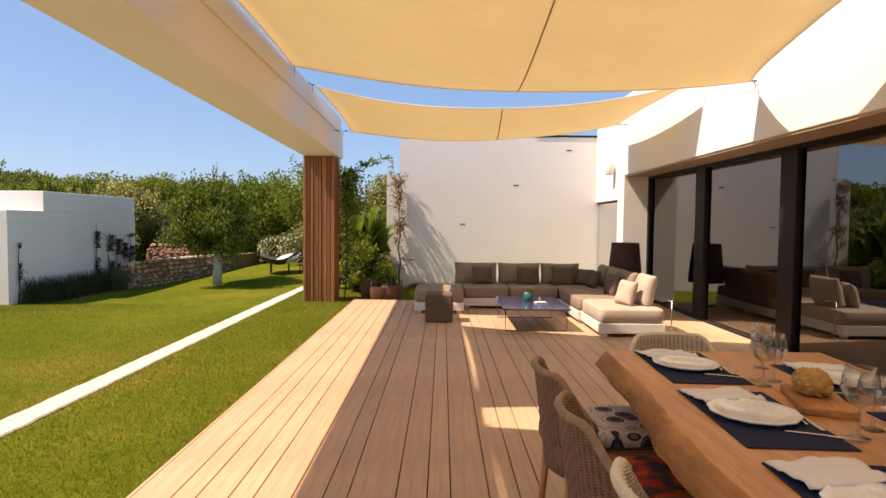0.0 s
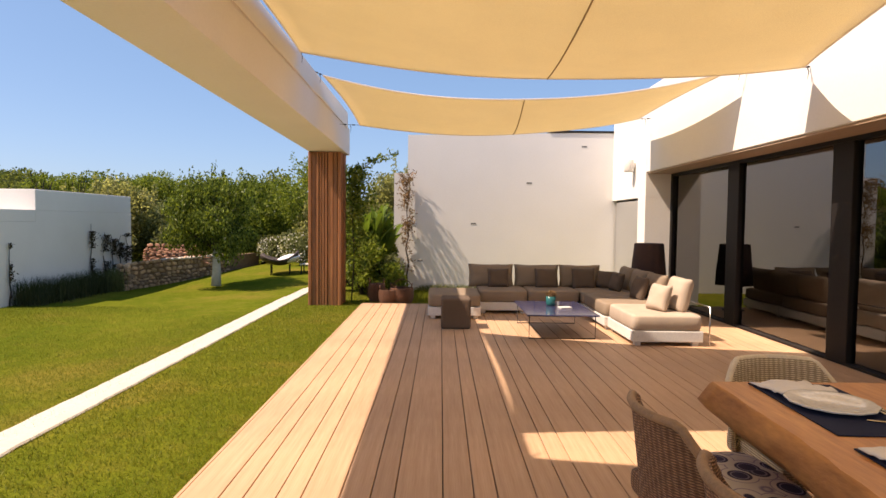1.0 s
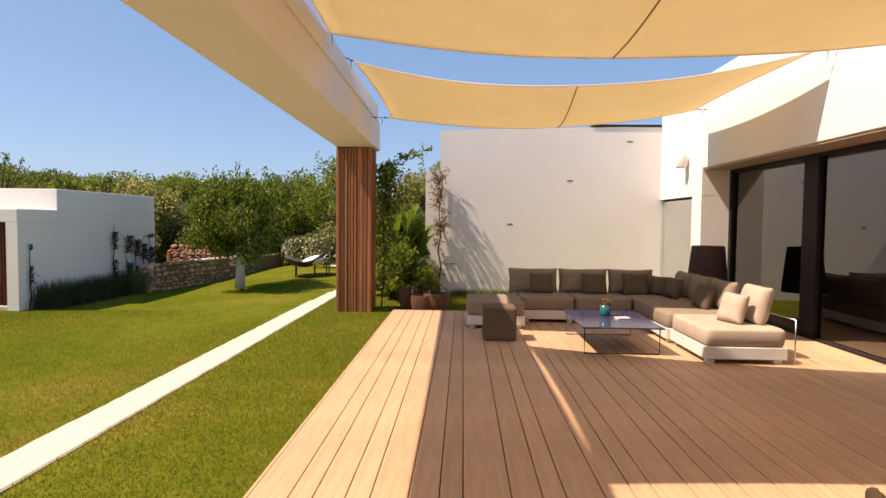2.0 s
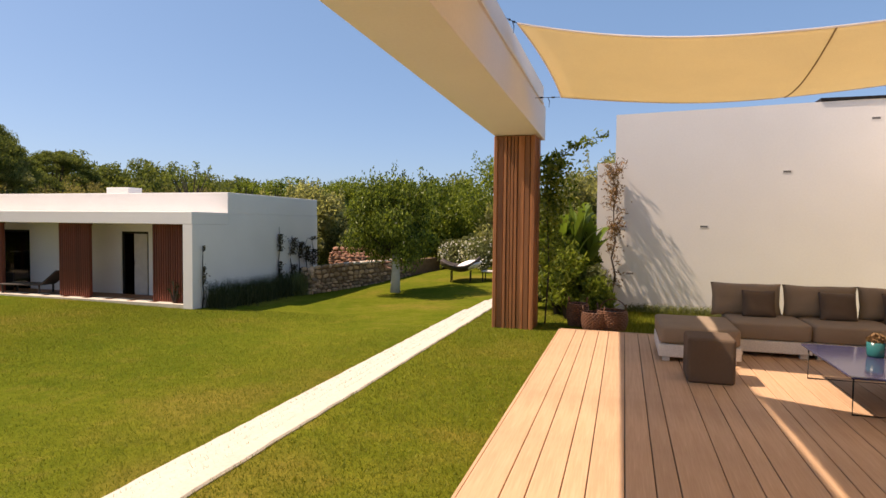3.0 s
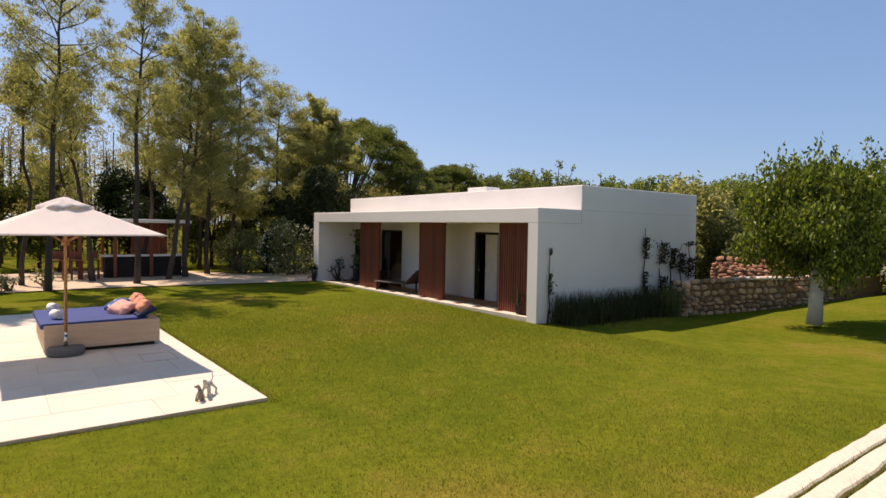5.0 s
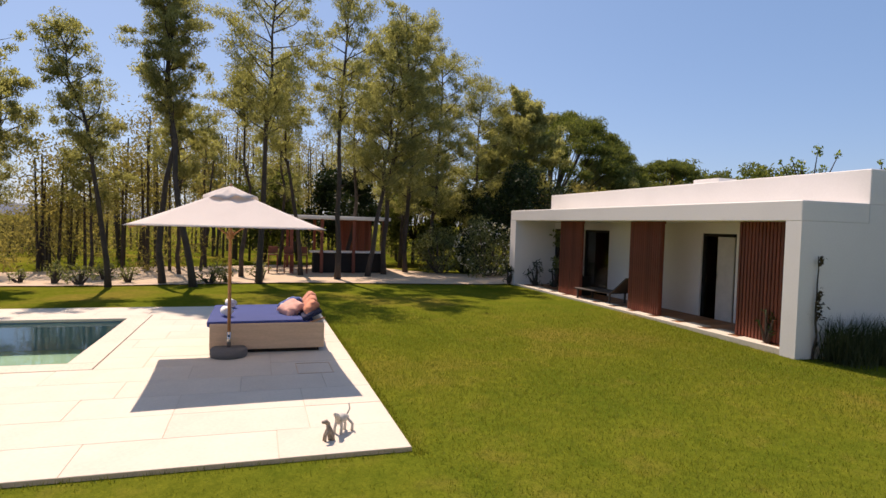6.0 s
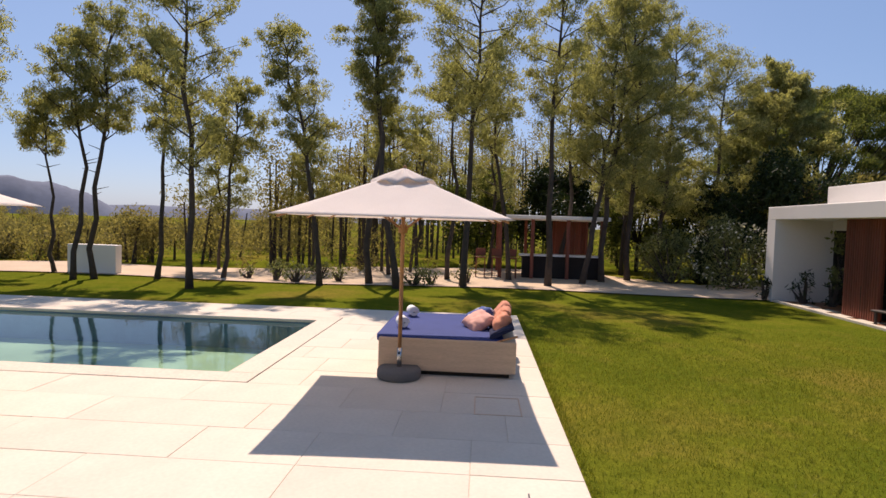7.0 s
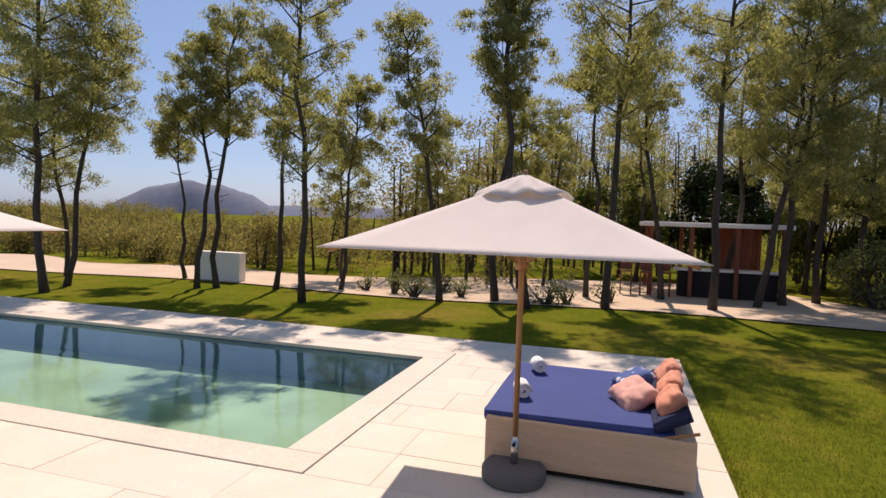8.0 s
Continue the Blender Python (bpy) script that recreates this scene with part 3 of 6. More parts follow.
# ---- beam and column ----
beam = thing("pergola_beam", (0, 13.41, 2.945, -0.9), "massive white rendered terrace beam", "beam", kind="structure")
part("beam_body", boxed(-2.65, -1.94, -18.0, 0.0, 0.0, 0.53, bevel=0.012, seg=2), RENDER, beam)
part("beam_ledge", boxed(-2.65, -1.98, -18.0, 0.0, 0.532, 0.87, bevel=0.01), RENDER, beam)
part("cable_rail", boxed(-1.942, -1.915, -18.0, -0.4, 0.49, 0.52), RENDER, beam)


def column_at(y0, y1, top):
    col = thing("clad_column", (0, 0, 0), "square column clad in upright cedar slats", "column", kind="structure")
    # core coloured near-black so the gaps between slats look shaded
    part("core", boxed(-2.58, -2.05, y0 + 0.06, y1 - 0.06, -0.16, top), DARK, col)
    rr = random.Random(int(y0 * 10))
    for side_of in range(4):
        a, end = 0.0, (0.66 if side_of < 2 else y1 - y0)
        while a < end - 0.03:
            w = min(rr.choice((0.055, 0.085, 0.11)), end - a)
            d = rr.choice((0.0, 0.012, 0.03))
            if side_of == 0:
                q = (-2.65 + a, -2.65 + a + w - 0.012, y0 + d, y0 + 0.06)
            elif side_of == 1:
                q = (-2.65 + a, -2.65 + a + w - 0.012, y1 - 0.06, y1 - d)
            elif side_of == 2:
                q = (-2.65 + d, -2.59, y0 + a, y0 + a + w - 0.012)
            else:
                q = (-2.05, -1.99 - d, y0 + a, y0 + a + w - 0.012)
            part("slat", boxed(*q, -0.12, top + 0.002, bevel=0.004), CEDAR, col)
            a += w
    return col


column_at(12.77, 13.38, 2.943)
column_at(-3.4, -2.8, 3.205)


# ---- shade sails ----
def sail(nl, fl, nr, fr, sag, label, slack=0.0):
    """A tensioned cloth between four corners: hollow edges and a belly, a slack edge at the house; a seam tape down the middle."""
    top = thing("shade_sail", (0, 0, 0), label, "shade sail", "sails over the terrace")
    n = 26
    nl, fl, nr, fr = map(Vector, (nl, fl, nr, fr))

    def at(u, v):
        p = nl * (1 - u) * (1 - v) + fl * (1 - u) * v + nr * u * (1 - v) + fr * u * v
        hollow = 4 * u * (1 - u)
        p.y += hollow * 0.20 * (1 - 2 * v)
        p.x += 4 * v * (1 - v) * 0.05 * (1 - 2 * u)
        p.z -= sag * hollow * (0.95 - 0.2 * v + v * (1 - v)) + 0.012 * math.sin(9 * u + 5 * v) * hollow
        droop = slack * math.sin(math.pi * v) * u ** 4
        return p - Vector((droop, 0, 0.8 * droop))

    bm = bmesh.new()
    g = [[bm.verts.new(at(i / n, j / n)) for j in range(n + 1)] for i in range(n + 1)]
    for i in range(n):
        for j in range(n):
            bm.faces.new((g[i][j], g[i + 1][j], g[i + 1][j + 1], g[i][j + 1])).smooth = True
    c = part("cloth", bm, SAIL, top)
    c.modifiers.new("thick", "SOLIDIFY").thickness = 0.003
    tape = bmesh.new()
    tube(tape, [at(0.525, j / n) - Vector((0, 0, 0.006)) for j in range(n + 1)], [0.009] * (n + 1), 5)
    part("seam", tape, SEAM, top)
    hem = bmesh.new()
    for path in ([at(i / n, 0) for i in range(n + 1)], [at(i / n, 1) for i in range(n + 1)], [at(0, i / n) for i in range(n + 1)], [at(1, i / n) for i in range(n + 1)]):
        tube(hem, path, [0.011] * (n + 1), 5)
    part("hem", hem, CREAM, top)
    for corner, wall_x in ((nl, -1.96), (fl, -1.94), (nr, HX), (fr, HX)):
        bm = bmesh.new()
        away = 0.10 if corner in (fl, fr) else -0.10
        anchor = Vector((wall_x, corner.y + away, corner.z + 0.03))
        mid = corner.lerp(anchor, 0.5)
        rod(bm, corner, anchor, 0.004, 5)
        tube(bm, [mid, mid + Vector((0.02, 0, -0.06)), mid + Vector((0.01, 0.01, -0.14))], [0.006, 0.005, 0.002], 5)
        for s in (0.25, 0.7):
            rod(bm, corner.lerp(anchor, s), corner.lerp(anchor, s + 0.12), 0.012, 6)
        part("tie", bm, IRON, top, "black cord and turnbuckle")
    return top


sail((-1.86, 10.30, 3.80), (-1.56, 12.15, 3.36), (3.88, 9.5, 3.72), (3.82, 13.0, 3.68), 0.36, "cream shade sail tied between beam and house")
sail((-1.95, 5.10, 3.88), (-1.93, 9.15, 3.82), (3.95, 5.0, 3.95), (3.98, 7.95, 3.38), 0.38, "cream shade sail tied between beam and house", 0.37)
sail((-1.99, 1.0, 3.95), (-1.99, 4.6, 3.95), (3.90, 1.2, 3.8), (3.90, 4.6, 3.8), 0.3, "cream shade sail tied between beam and house")
sail((-1.99, -2.9, 3.97), (-1.99, 0.6, 3.97), (3.90, -2.6, 3.8), (3.90, 0.9, 3.8), 0.3, "cream shade sail tied between beam and house")

# ---- guest house ----
X0, X1, PY, BY, EY, PT = -22.97, -11.57, 16.6, 18.08, 23.2, 1.835
gh = thing("guest_house", (0, 0, 0), "low white flat-roofed guest house with a slatted porch", "house")
part("porch_roof", boxed(X0, X1, PY, BY, PT - 0.34, PT, bevel=0.012), RENDER, gh)
part("right_fin", boxed(X1 - 0.30, X1, PY, BY, LOW - 0.3, PT - 0.34), RENDER, gh)
part("left_fin", boxed(X0, X0 + 0.42, PY, BY, LOW - 0.3, PT - 0.34), RENDER, gh)
part("upper_box", boxed(X0 + 0.09, X1 - 0.003, BY, EY, PT - 0.02, 2.42, bevel=0.012), RENDER, gh)
cuts = [(-22.55, -21.95), (-20.62, -19.22), (-15.47, -14.42)]
x = X0
for a, b in cuts + [(X1, X1)]:
    part("wall", boxed(x, a, BY, BY + 0.3, LOW - 0.3, PT - 0.02), RENDER, gh)
    if b > a:
        part("lintel", boxed(a, b, BY, BY + 0.3, 1.25, PT - 0.02), RENDER, gh)
    x = b
for q in ((X1 - 0.3, X1, BY + 0.3, EY - 0.3), (X0, X0 + 0.3, BY + 0.3, EY - 0.3), (X0, X1, EY - 0.3, EY)):
    part("wall", boxed(*q, LOW - 0.3, PT - 0.02), RENDER, gh)
part("room_floor", boxed(X0 + 0.3, X1 - 0.3, BY + 0.3, EY - 0.3, LOW - 0.1, LOW), ROOMFLOOR, gh)
part("chimney", boxed(-17.85, -16.9, 19.8, 20.4, 2.42, 2.72, bevel=0.01), RENDER, gh)
part("porch_edge", boxed(X0 + 0.42, X1 - 0.3, PY + 0.02, PY + 0.14, LOW - 0.2, LOW + 0.055, bevel=0.008), STEP, gh, "white stone edging")
x = X0 + 0.44
porch = mesh_of("porch_board", boxed(0, 0.135, PY + 0.15, BY - 0.002, LOW - 0.02, LOW + 0.03, bevel=0.004), CEDAR)
while x < X1 - 0.45:
    piece("porch_board", porch, gh, pose(x, 0, 0))
    x += 0.145
# pale slabs added to stand for the stripes of sunlight on the porch floor
paver = mesh_of("paver", boxed(-0.27, 0.27, PY + 0.17, PY + 0.56, LOW + 0.031, LOW + 0.046, bevel=0.004), STEP)
for k in range(12):
    piece("paver", paver, gh, pose(-21.5 + 0.80 * k, 0, 0))
for x0, x1 in ((-20.07, -18.89), (-16.60, -15.44), (-13.19, -12.02)):
    scr = part("slat_screen", boxed(x0, x1, PY + 0.42, PY + 0.46, PT - 0.40, PT - 0.342), SCREEN, gh, "red-brown slatted sliding screen")
    k = int((x1 - x0) / 0.075)
    slat = mesh_of("slat", boxed(0, 0.05, PY + 0.34, PY + 0.42, LOW + 0.05, PT - 0.345, bevel=0.004), SCREEN)
    for i in range(k):
        piece("slat", slat, scr, pose(x0 + (x1 - x0) * i / k, 0, 0))
    part("backing", boxed(x0 + 0.02, x1 - 0.03, PY + 0.44, PY + 0.455, LOW + 0.05, PT - 0.40), SCREEN, scr)
for a, b in cuts:
    dr = part("glass_door", boxed(a, a + 0.07, BY + 0.05, BY + 0.13, LOW, 1.25), FRAME, gh, "dark framed glass door")
    part("jamb", boxed(b - 0.07, b, BY + 0.05, BY + 0.13, LOW, 1.25), FRAME, dr)
    part("head", boxed(a + 0.07, b - 0.07, BY + 0.05, BY + 0.13, 1.18, 1.25), FRAME, dr)
    gp = part("pane", boxed(a + 0.07, b - 0.07, BY + 0.085, BY + 0.095, LOW, 1.18), PANE, dr)
    gp.visible_shadow = False
door = part("door_leaf", boxed(-14.98, -14.49, BY + 0.02, BY + 0.07, LOW, 1.18, bevel=0.005), ROOMWALL, gh, "grey door leaf")
part("handle", rod(bmesh.new(), (-14.92, BY - 0.02, 0.25), (-14.92, BY - 0.02, 0.40), 0.012), STEEL, door)
for k, x in enumerate((-19.9, -19.6, -19.35)):
    part("curtain", boxed(x, x + 0.16, BY + 0.2, BY + 0.24, LOW, 1.2, bevel=0.015), CURTAIN, gh)


def vine(name, x, y, z0, tall, seed, mat=DARKLEAF, spread=0.16, count=500, length=0.09, label="dark climbing plant trained up the white wall"):
    """A climber: a thin crooked stem and leaves about it."""
    rr = np.random.default_rng(seed)
    th = thing(name, (x, y, z0), label, "climbing plant")
    pts = [(0, 0, -0.05)]
    for k in range(1, 9):
        pts.append((rr.normal(0, spread * 0.3), rr.normal(0, 0.02) - 0.03, tall * k / 8))
    part("stem", tube(bmesh.new(), pts, [0.022 * (1 - k / 12) for k in range(9)], 6), BARK, th)
    c = np.column_stack([rr.normal(0, spread, count), -0.04 - np.abs(rr.normal(0, 0.06, count)), rr.uniform(0.1, 1, count) ** 0.8 * tall])
    clump = (np.sin(c[:, 2] * 7 + seed) > -0.35)
    v, f = leaves(c[clump], length, length * 0.5, rr)
    ob = new("foliage", raw_mesh("foliage", v, f, mat))
    ob.parent = th
    return th


for x, y, tall, s, sp in ((-11.55, 16.95, 1.75, 1, 0.02), (-11.55, 20.6, 2.25, 2, 0.06), (-11.55, 21.4, 1.95, 3, 0.11), (-11.55, 21.9, 1.8, 4, 0.10), (-11.55, 22.35, 1.85, 5, 0.11), (-11.55, 22.8, 1.9, 6, 0.12)):
    v = vine("wall_climber", x, y, -0.82, tall, s, VINE, sp, 560 if sp > 0.03 else 160, 0.085, "brown climbing plant trained up the white wall")
    v.rotation_euler = (0, 0, radians(90))
vine("porch_climber", -21.95, 17.95, LOW, 1.95, 9, SAGE, 0.16, 260, 0.13)


def tuft_bed(name, label, pts, tall, mat, seed, wide=0.008):
    rr = np.random.default_rng(seed)
    n = len(pts)
    a = rr.uniform(0, 6.28, n)
    s = np.column_stack([np.cos(a), np.sin(a), a * 0]) * wide
    h = tall * rr.uniform(0.3, 1.2, n)
    mid = pts + np.column_stack([rr.normal(0, 0.06, n), rr.normal(0, 0.06, n), h * 0.6])
    tip = mid + np.column_stack([rr.normal(0, 0.12, n), rr.normal(0, 0.12, n), h * 0.4])
    v = np.stack([pts - s, pts + s, mid + s * 0.7, mid - s * 0.7], 1).reshape(-1, 3)
    v2 = np.stack([mid - s * 0.7, mid + s * 0.7, tip, tip], 1).reshape(-1, 3)
    f = np.arange(8 * n).reshape(-1, 4)
    ob = new(name, raw_mesh(name, np.concatenate([v, v2]), f, mat))
    return tagged(ob, label, "ornamental grass", kind="stuff")


rng = np.random.default_rng(31)
n = 3600
p = np.column_stack([-11.5 + np.abs(rng.normal(0, 0.24, n)), rng.uniform(17.0, 21.2, n), np.zeros(n)])
p[:, 2] = [level(x, y) - 0.02 for x, y, _ in p]
# the bed's dark green includes the house's shade
tuft_bed("grass_border", "ornamental grasses along the guest house wall, shade put into their colour", p, 0.72, BORDER, 5)
n = 700
p = np.column_stack([rng.normal(-10.95, 0.12, n), rng.normal(20.9, 0.12, n), np.full(n, -0.82)])
tuft_bed("grass_border", "pale green ornamental grass at the stone wall corner", p, 0.75, SAGE, 6)


def lounger(m, label, back=40, mat=LOUNGE):
    th = thing("sun_lounger", m, label, "sun lounger")
    bm = bmesh.new()
    box(bm, -0.32, 0.32, -0.9, 0.45, 0.26, 0.30, bevel=0.01)
    part("seat_frame", bm, mat, th)
    m2 = Matrix.Translation((0, 0.45, 0.28)) @ pose(0, 0, 0, back)
    bm = boxed(-0.32, 0.32, 0, 0.68, -0.02, 0.02, bevel=0.01)
    bmesh.ops.transform(bm, matrix=m2, verts=bm.verts)
    part("backrest", bm, mat, th)
    for x in (-0.28, 0.28):
        for y in (-0.8, 0.4):
            part("leg", boxed(x - 0.02, x + 0.02, y - 0.02, y + 0.02, 0.0, 0.27), mat, th)
    return th


lounger((-18.0, 17.25, LOW + 0.03, 0, 0, -78), "dark lounger with a raised back on the porch")

# ---- pool terrace ----
PZ = -0.66
pool = thing("pool", (0, 0, 0), "rectangular swimming pool with green-blue water", "pool", kind="structure")
bm = bmesh.new()
box(bm, -16.46, -12.81, -12, 5.94, -1.32, -1.22)
part("basin", bm, BASIN, pool)
bm = bmesh.new()
for q in ((-16.66, -16.46, -12, 5.94, -2.1, PZ - 0.06), (-12.81, -12.61, -12, 5.94, -2.1, PZ - 0.06), (-16.66, -12.61, 5.94, 6.14, -2.1, PZ - 0.06), (-16.66, -12.61, -12.2, -12, -2.1, PZ - 0.06)):
    box(bm, *q)
part("basin_wall", bm, POOLTILE, pool, "blue mosaic pool wall")


def water_material():
    m, nt, lk, p = shader("pool_water")
    tr, gl, mx, fr = nt.new("ShaderNodeBsdfTransparent"), nt.new("ShaderNodeBsdfGlossy"), nt.new("ShaderNodeMixShader"), nt.new("ShaderNodeFresnel")
    tr.inputs[0].default_value = (0.62, 0.90, 0.80, 1)
    gl.inputs["Roughness"].default_value = 0.05
    fr.inputs[0].default_value = 1.33
    w = noise_node(nt, lk, 2.2, 2)
    b = nt.new("ShaderNodeBump")
    b.inputs["Strength"].default_value, b.inputs["Distance"].default_value = 0.06, 0.05
    lk.new(w, b.inputs["Height"])
    lk.new(b.outputs[0], gl.inputs["Normal"])
    lk.new(fr.outputs[0], mx.inputs[0])
    lk.new(tr.outputs[0], mx.inputs[1])
    lk.new(gl.outputs[0], mx.inputs[2])
    lk.new(mx.outputs[0], nt["Material Output"].inputs[0])
    return m


wat = new("water", raw_mesh("water", np.array(((-16.46, -12, -0.725), (-12.81, -12, -0.725), (-12.81, 5.94, -0.725), (-16.46, 5.94, -0.725))), np.array(((0, 1, 2, 3),)), water_material()))
wat.parent = pool
tagged(wat, "clear green-blue water")
wat.visible_shadow = False
bm = bmesh.new()
for q in ((-12.81, -12.434, -12, 6.306), (-16.84, -16.46, -12, 6.306), (-16.46, -12.81, 5.94, 6.306)):
    box(bm, *q, PZ - 0.05, PZ + 0.003, bevel=0.006)
part("coping", bm, COPING, pool, "pale stone pool coping")
# near-black strips paint the shadow line in the joint beside the coping
bm = bmesh.new()
for q in ((-12.433, -12.423, -12, 6.307), (-16.851, -16.841, -12, 6.307), (-16.84, -12.434, 6.307, 6.317)):
    box(bm, *q, PZ - 0.03, PZ - 0.006)
part("joint_shadow", bm, DARK, pool, "dark joint round the coping, shadow put into its colour")

pavement = thing("pavement", (0, 0, 0), "pale limestone pool terrace of large slabs", "paving", kind="structure")
bm = bmesh.new()
for q in ((-12.422, -9.09, -12, 9.53), (-17.95, -16.852, -12, 9.53), (-16.852, -12.422, 6.318, 9.53)):
    box(bm, *q, LOW - 0.25, PZ - 0.005)
part("bed", bm, JOINT, pavement)


def slabs(x0, x1, y0, y1, row=0.62, seed=5):
    """Slabs in courses along y, of two lengths, staggered."""
    rr = random.Random(seed)
    shapes = {}
    n = max(1, round((x1 - x0) / row))
    w = (x1 - x0) / n
    for i in range(n):
        y = y1
        first = True
        while y > y0 + 0.05:
            ln = rr.choice((1.25, 0.95, 1.55)) if not first else rr.choice((0.5, 0.8, 1.1))
            first = False
            ln = round(min(ln, y - y0), 2)
            if ln < 0.02:
                break
            key = (round(w, 3), ln)
            if key not in shapes:
                shapes[key] = mesh_of("slab", boxed(0.002, w - 0.002, -ln + 0.002, -0.002, -0.035, 0, bevel=0.003), STONE)
            piece("slab", shapes[key], pavement, pose(x0 + i * w, y, PZ + rr.uniform(-0.0015, 0.0015)))
            y -= ln


cover = thing("drain_cover", (-12.03, 8.97, PZ), "square stone drain cover set in the paving", "drain cover")
bm = bmesh.new()
for q in ((-0.28, 0.28, -0.225, -0.213), (-0.28, 0.28, 0.213, 0.225), (-0.28, -0.268, -0.213, 0.213), (0.268, 0.28, -0.213, 0.213)):
    box(bm, *q, 0.001, 0.005)
part("rim", bm, TRAVERTINE, cover)

# ---- parasol ----
def parasol(x, y, ground_z, turn, tall=2.41, half=1.15, eaves=1.81, label="square cream parasol with a wooden pole"):
    th = thing("parasol", (x, y, ground_z, 0, 0, turn), label, "parasol", "parasols by the pool")
    part("base", turned(bmesh.new(), [(0, 0), (0.235, 0), (0.25, 0.02), (0.25, 0.09), (0.225, 0.12), (0, 0.125)], 32), CONCRETE, th, "round dark concrete base")
    part("tube", turned(bmesh.new(), [(0, 0.1), (0.028, 0.1), (0.028, 0.34), (0, 0.34)], 16), STEEL, th, "steel sleeve")
    part("knob", rod(bmesh.new(), (0.02, 0, 0.29), (0.07, 0, 0.29), 0.014, 8), IRON, th)
    part("pole", turned(bmesh.new(), [(0, 0.3), (0.023, 0.3), (0.023, tall - 0.05), (0, tall - 0.05)], 16), TEAK, th)
    part("cord", tube(bmesh.new(), [(-0.035, 0, 1.5), (-0.045, 0, 1.15), (-0.035, 0, 0.95), (-0.03, 0, 1.2)], [0.006] * 4, 5), NATURAL, th)
    n = 14
    corners = [Vector((half * a, half * b, 0)) for a, b in ((1, 1), (-1, 1), (-1, -1), (1, -1))]
    bm = bmesh.new()
    for k in range(4):
        a, b = corners[k], corners[(k + 1) % 4]
        g = []
        for i in range(n + 1):
            r = 0.13 + 0.87 * i / n
            row = []
            for j in range(n + 1):
                s = j / n
                q = a.lerp(b, s) * r
                panel = 4 * s * (1 - s)
                z = eaves + (tall - 0.08 - eaves) * (1 - r) ** 1.06 - 0.015 * panel * r * (1 - r) * 2
                q = q * (1 - 0.018 * panel * r)
                row.append(bm.verts.new((q.x, q.y, z)))
            g.append(row)
        for i in range(n):
            for j in range(n):
                bm.faces.new((g[i][j], g[i][j + 1], g[i + 1][j + 1], g[i + 1][j])).smooth = True
    bmesh.ops.remove_doubles(bm, verts=bm.verts, dist=0.0005)
    c = part("canopy", bm, CREAM, th, "cream canvas canopy")
    c.modifiers.new("thick", "SOLIDIFY").thickness = 0.004
    bm = bmesh.new()
    m = 32
    rings = []
    for i, (r, z) in enumerate(((0.02, tall - 0.045), (0.12, tall - 0.098), (0.22, tall - 0.155), (0.33, tall - 0.212))):
        rings.append([bm.verts.new((r * math.cos(t) * (1 + 0.25 * abs(math.sin(2 * t)) * (i > 1)), r * math.sin(t) * (1 + 0.25 * abs(math.sin(2 * t)) * (i > 1)), z + 0.026 * i / 3 * math.sin(7 * t + 1.3 * math.sin(2 * t)) + 0.016 * i / 3 * math.sin(3 * t) + 0.010 * (i in (1, 2)) * math.sin(9 * t + i))) for t in (2 * math.pi * k / m for k in range(m))])
    for a, b in zip(rings, rings[1:]):
        for k in range(m):
            bm.faces.new((a[k], a[(k + 1) % m], b[(k + 1) % m], b[k])).smooth = True
    bm.faces.new(rings[0])
    v = part("vent", bm, CREAM, c, "ruffled vent cap")
    v.modifiers.new("thick", "SOLIDIFY").thickness = 0.004
    part("finial", turned(bmesh.new(), [(0, tall - 0.05), (0.016, tall - 0.05), (0.02, tall - 0.03), (0.012, tall - 0.01), (0, tall - 0.006)], 12), TEAK, th)
    for k in range(8):
        t = math.pi / 4 * k + math.pi / 4
        end = corners[k // 2] if k % 2 == 0 else corners[k // 2].lerp(corners[(k // 2 + 1) % 4], 0.5)
        e = Vector((end.x * 0.95, end.y * 0.95, eaves - 0.015))
        topv = Vector((end.normalized().x * 0.05, end.normalized().y * 0.05, tall - 0.19))
        rib = part("rib", rod(bmesh.new(), topv, e + Vector((0, 0, -0.012)), 0.011, 6), TEAK, th)
        hub = Vector((end.normalized().x * 0.04, end.normalized().y * 0.04, eaves - 0.12))
        part("strut", rod(bmesh.new(), hub, topv.lerp(e, 0.42) - Vector((0, 0, 0.012)), 0.009, 6), TEAK, rib)
    part("hub", turned(bmesh.new(), [(0, eaves - 0.17), (0.05, eaves - 0.17), (0.055, eaves - 0.11), (0.04, eaves - 0.07), (0, eaves - 0.07)], 16), TEAK, th)
    return th


parasol(-12.93, 7.88, PZ, 2.0)
parasol(-11.05, 3.07, PZ, 3.0)


def towel_roll(x, y, z, turn):
    th = thing("rolled_towel", (x, y, z, 0, 0, turn), "white rolled towel on the blue daybed", "towel", "towels on the daybed")
    bm = bmesh.new()
    n = 40
    pts = [(0.075 - 0.052 * k / n, 2 * math.pi * 2.6 * k / n) for k in range(n + 1)]
    prev = None
    for r, t in pts:
        pair = (bm.verts.new((-0.10, r * math.cos(t), 0.077 + r * math.sin(t))), bm.verts.new((0.10, r * math.cos(t), 0.077 + r * math.sin(t))))
        if prev:
            bm.faces.new((prev[0], prev[1], pair[1], pair[0])).smooth = True
        prev = pair
    t = part("roll", bm, TOWEL, th)
    t.modifiers.new("thick", "SOLIDIFY").thickness = 0.016


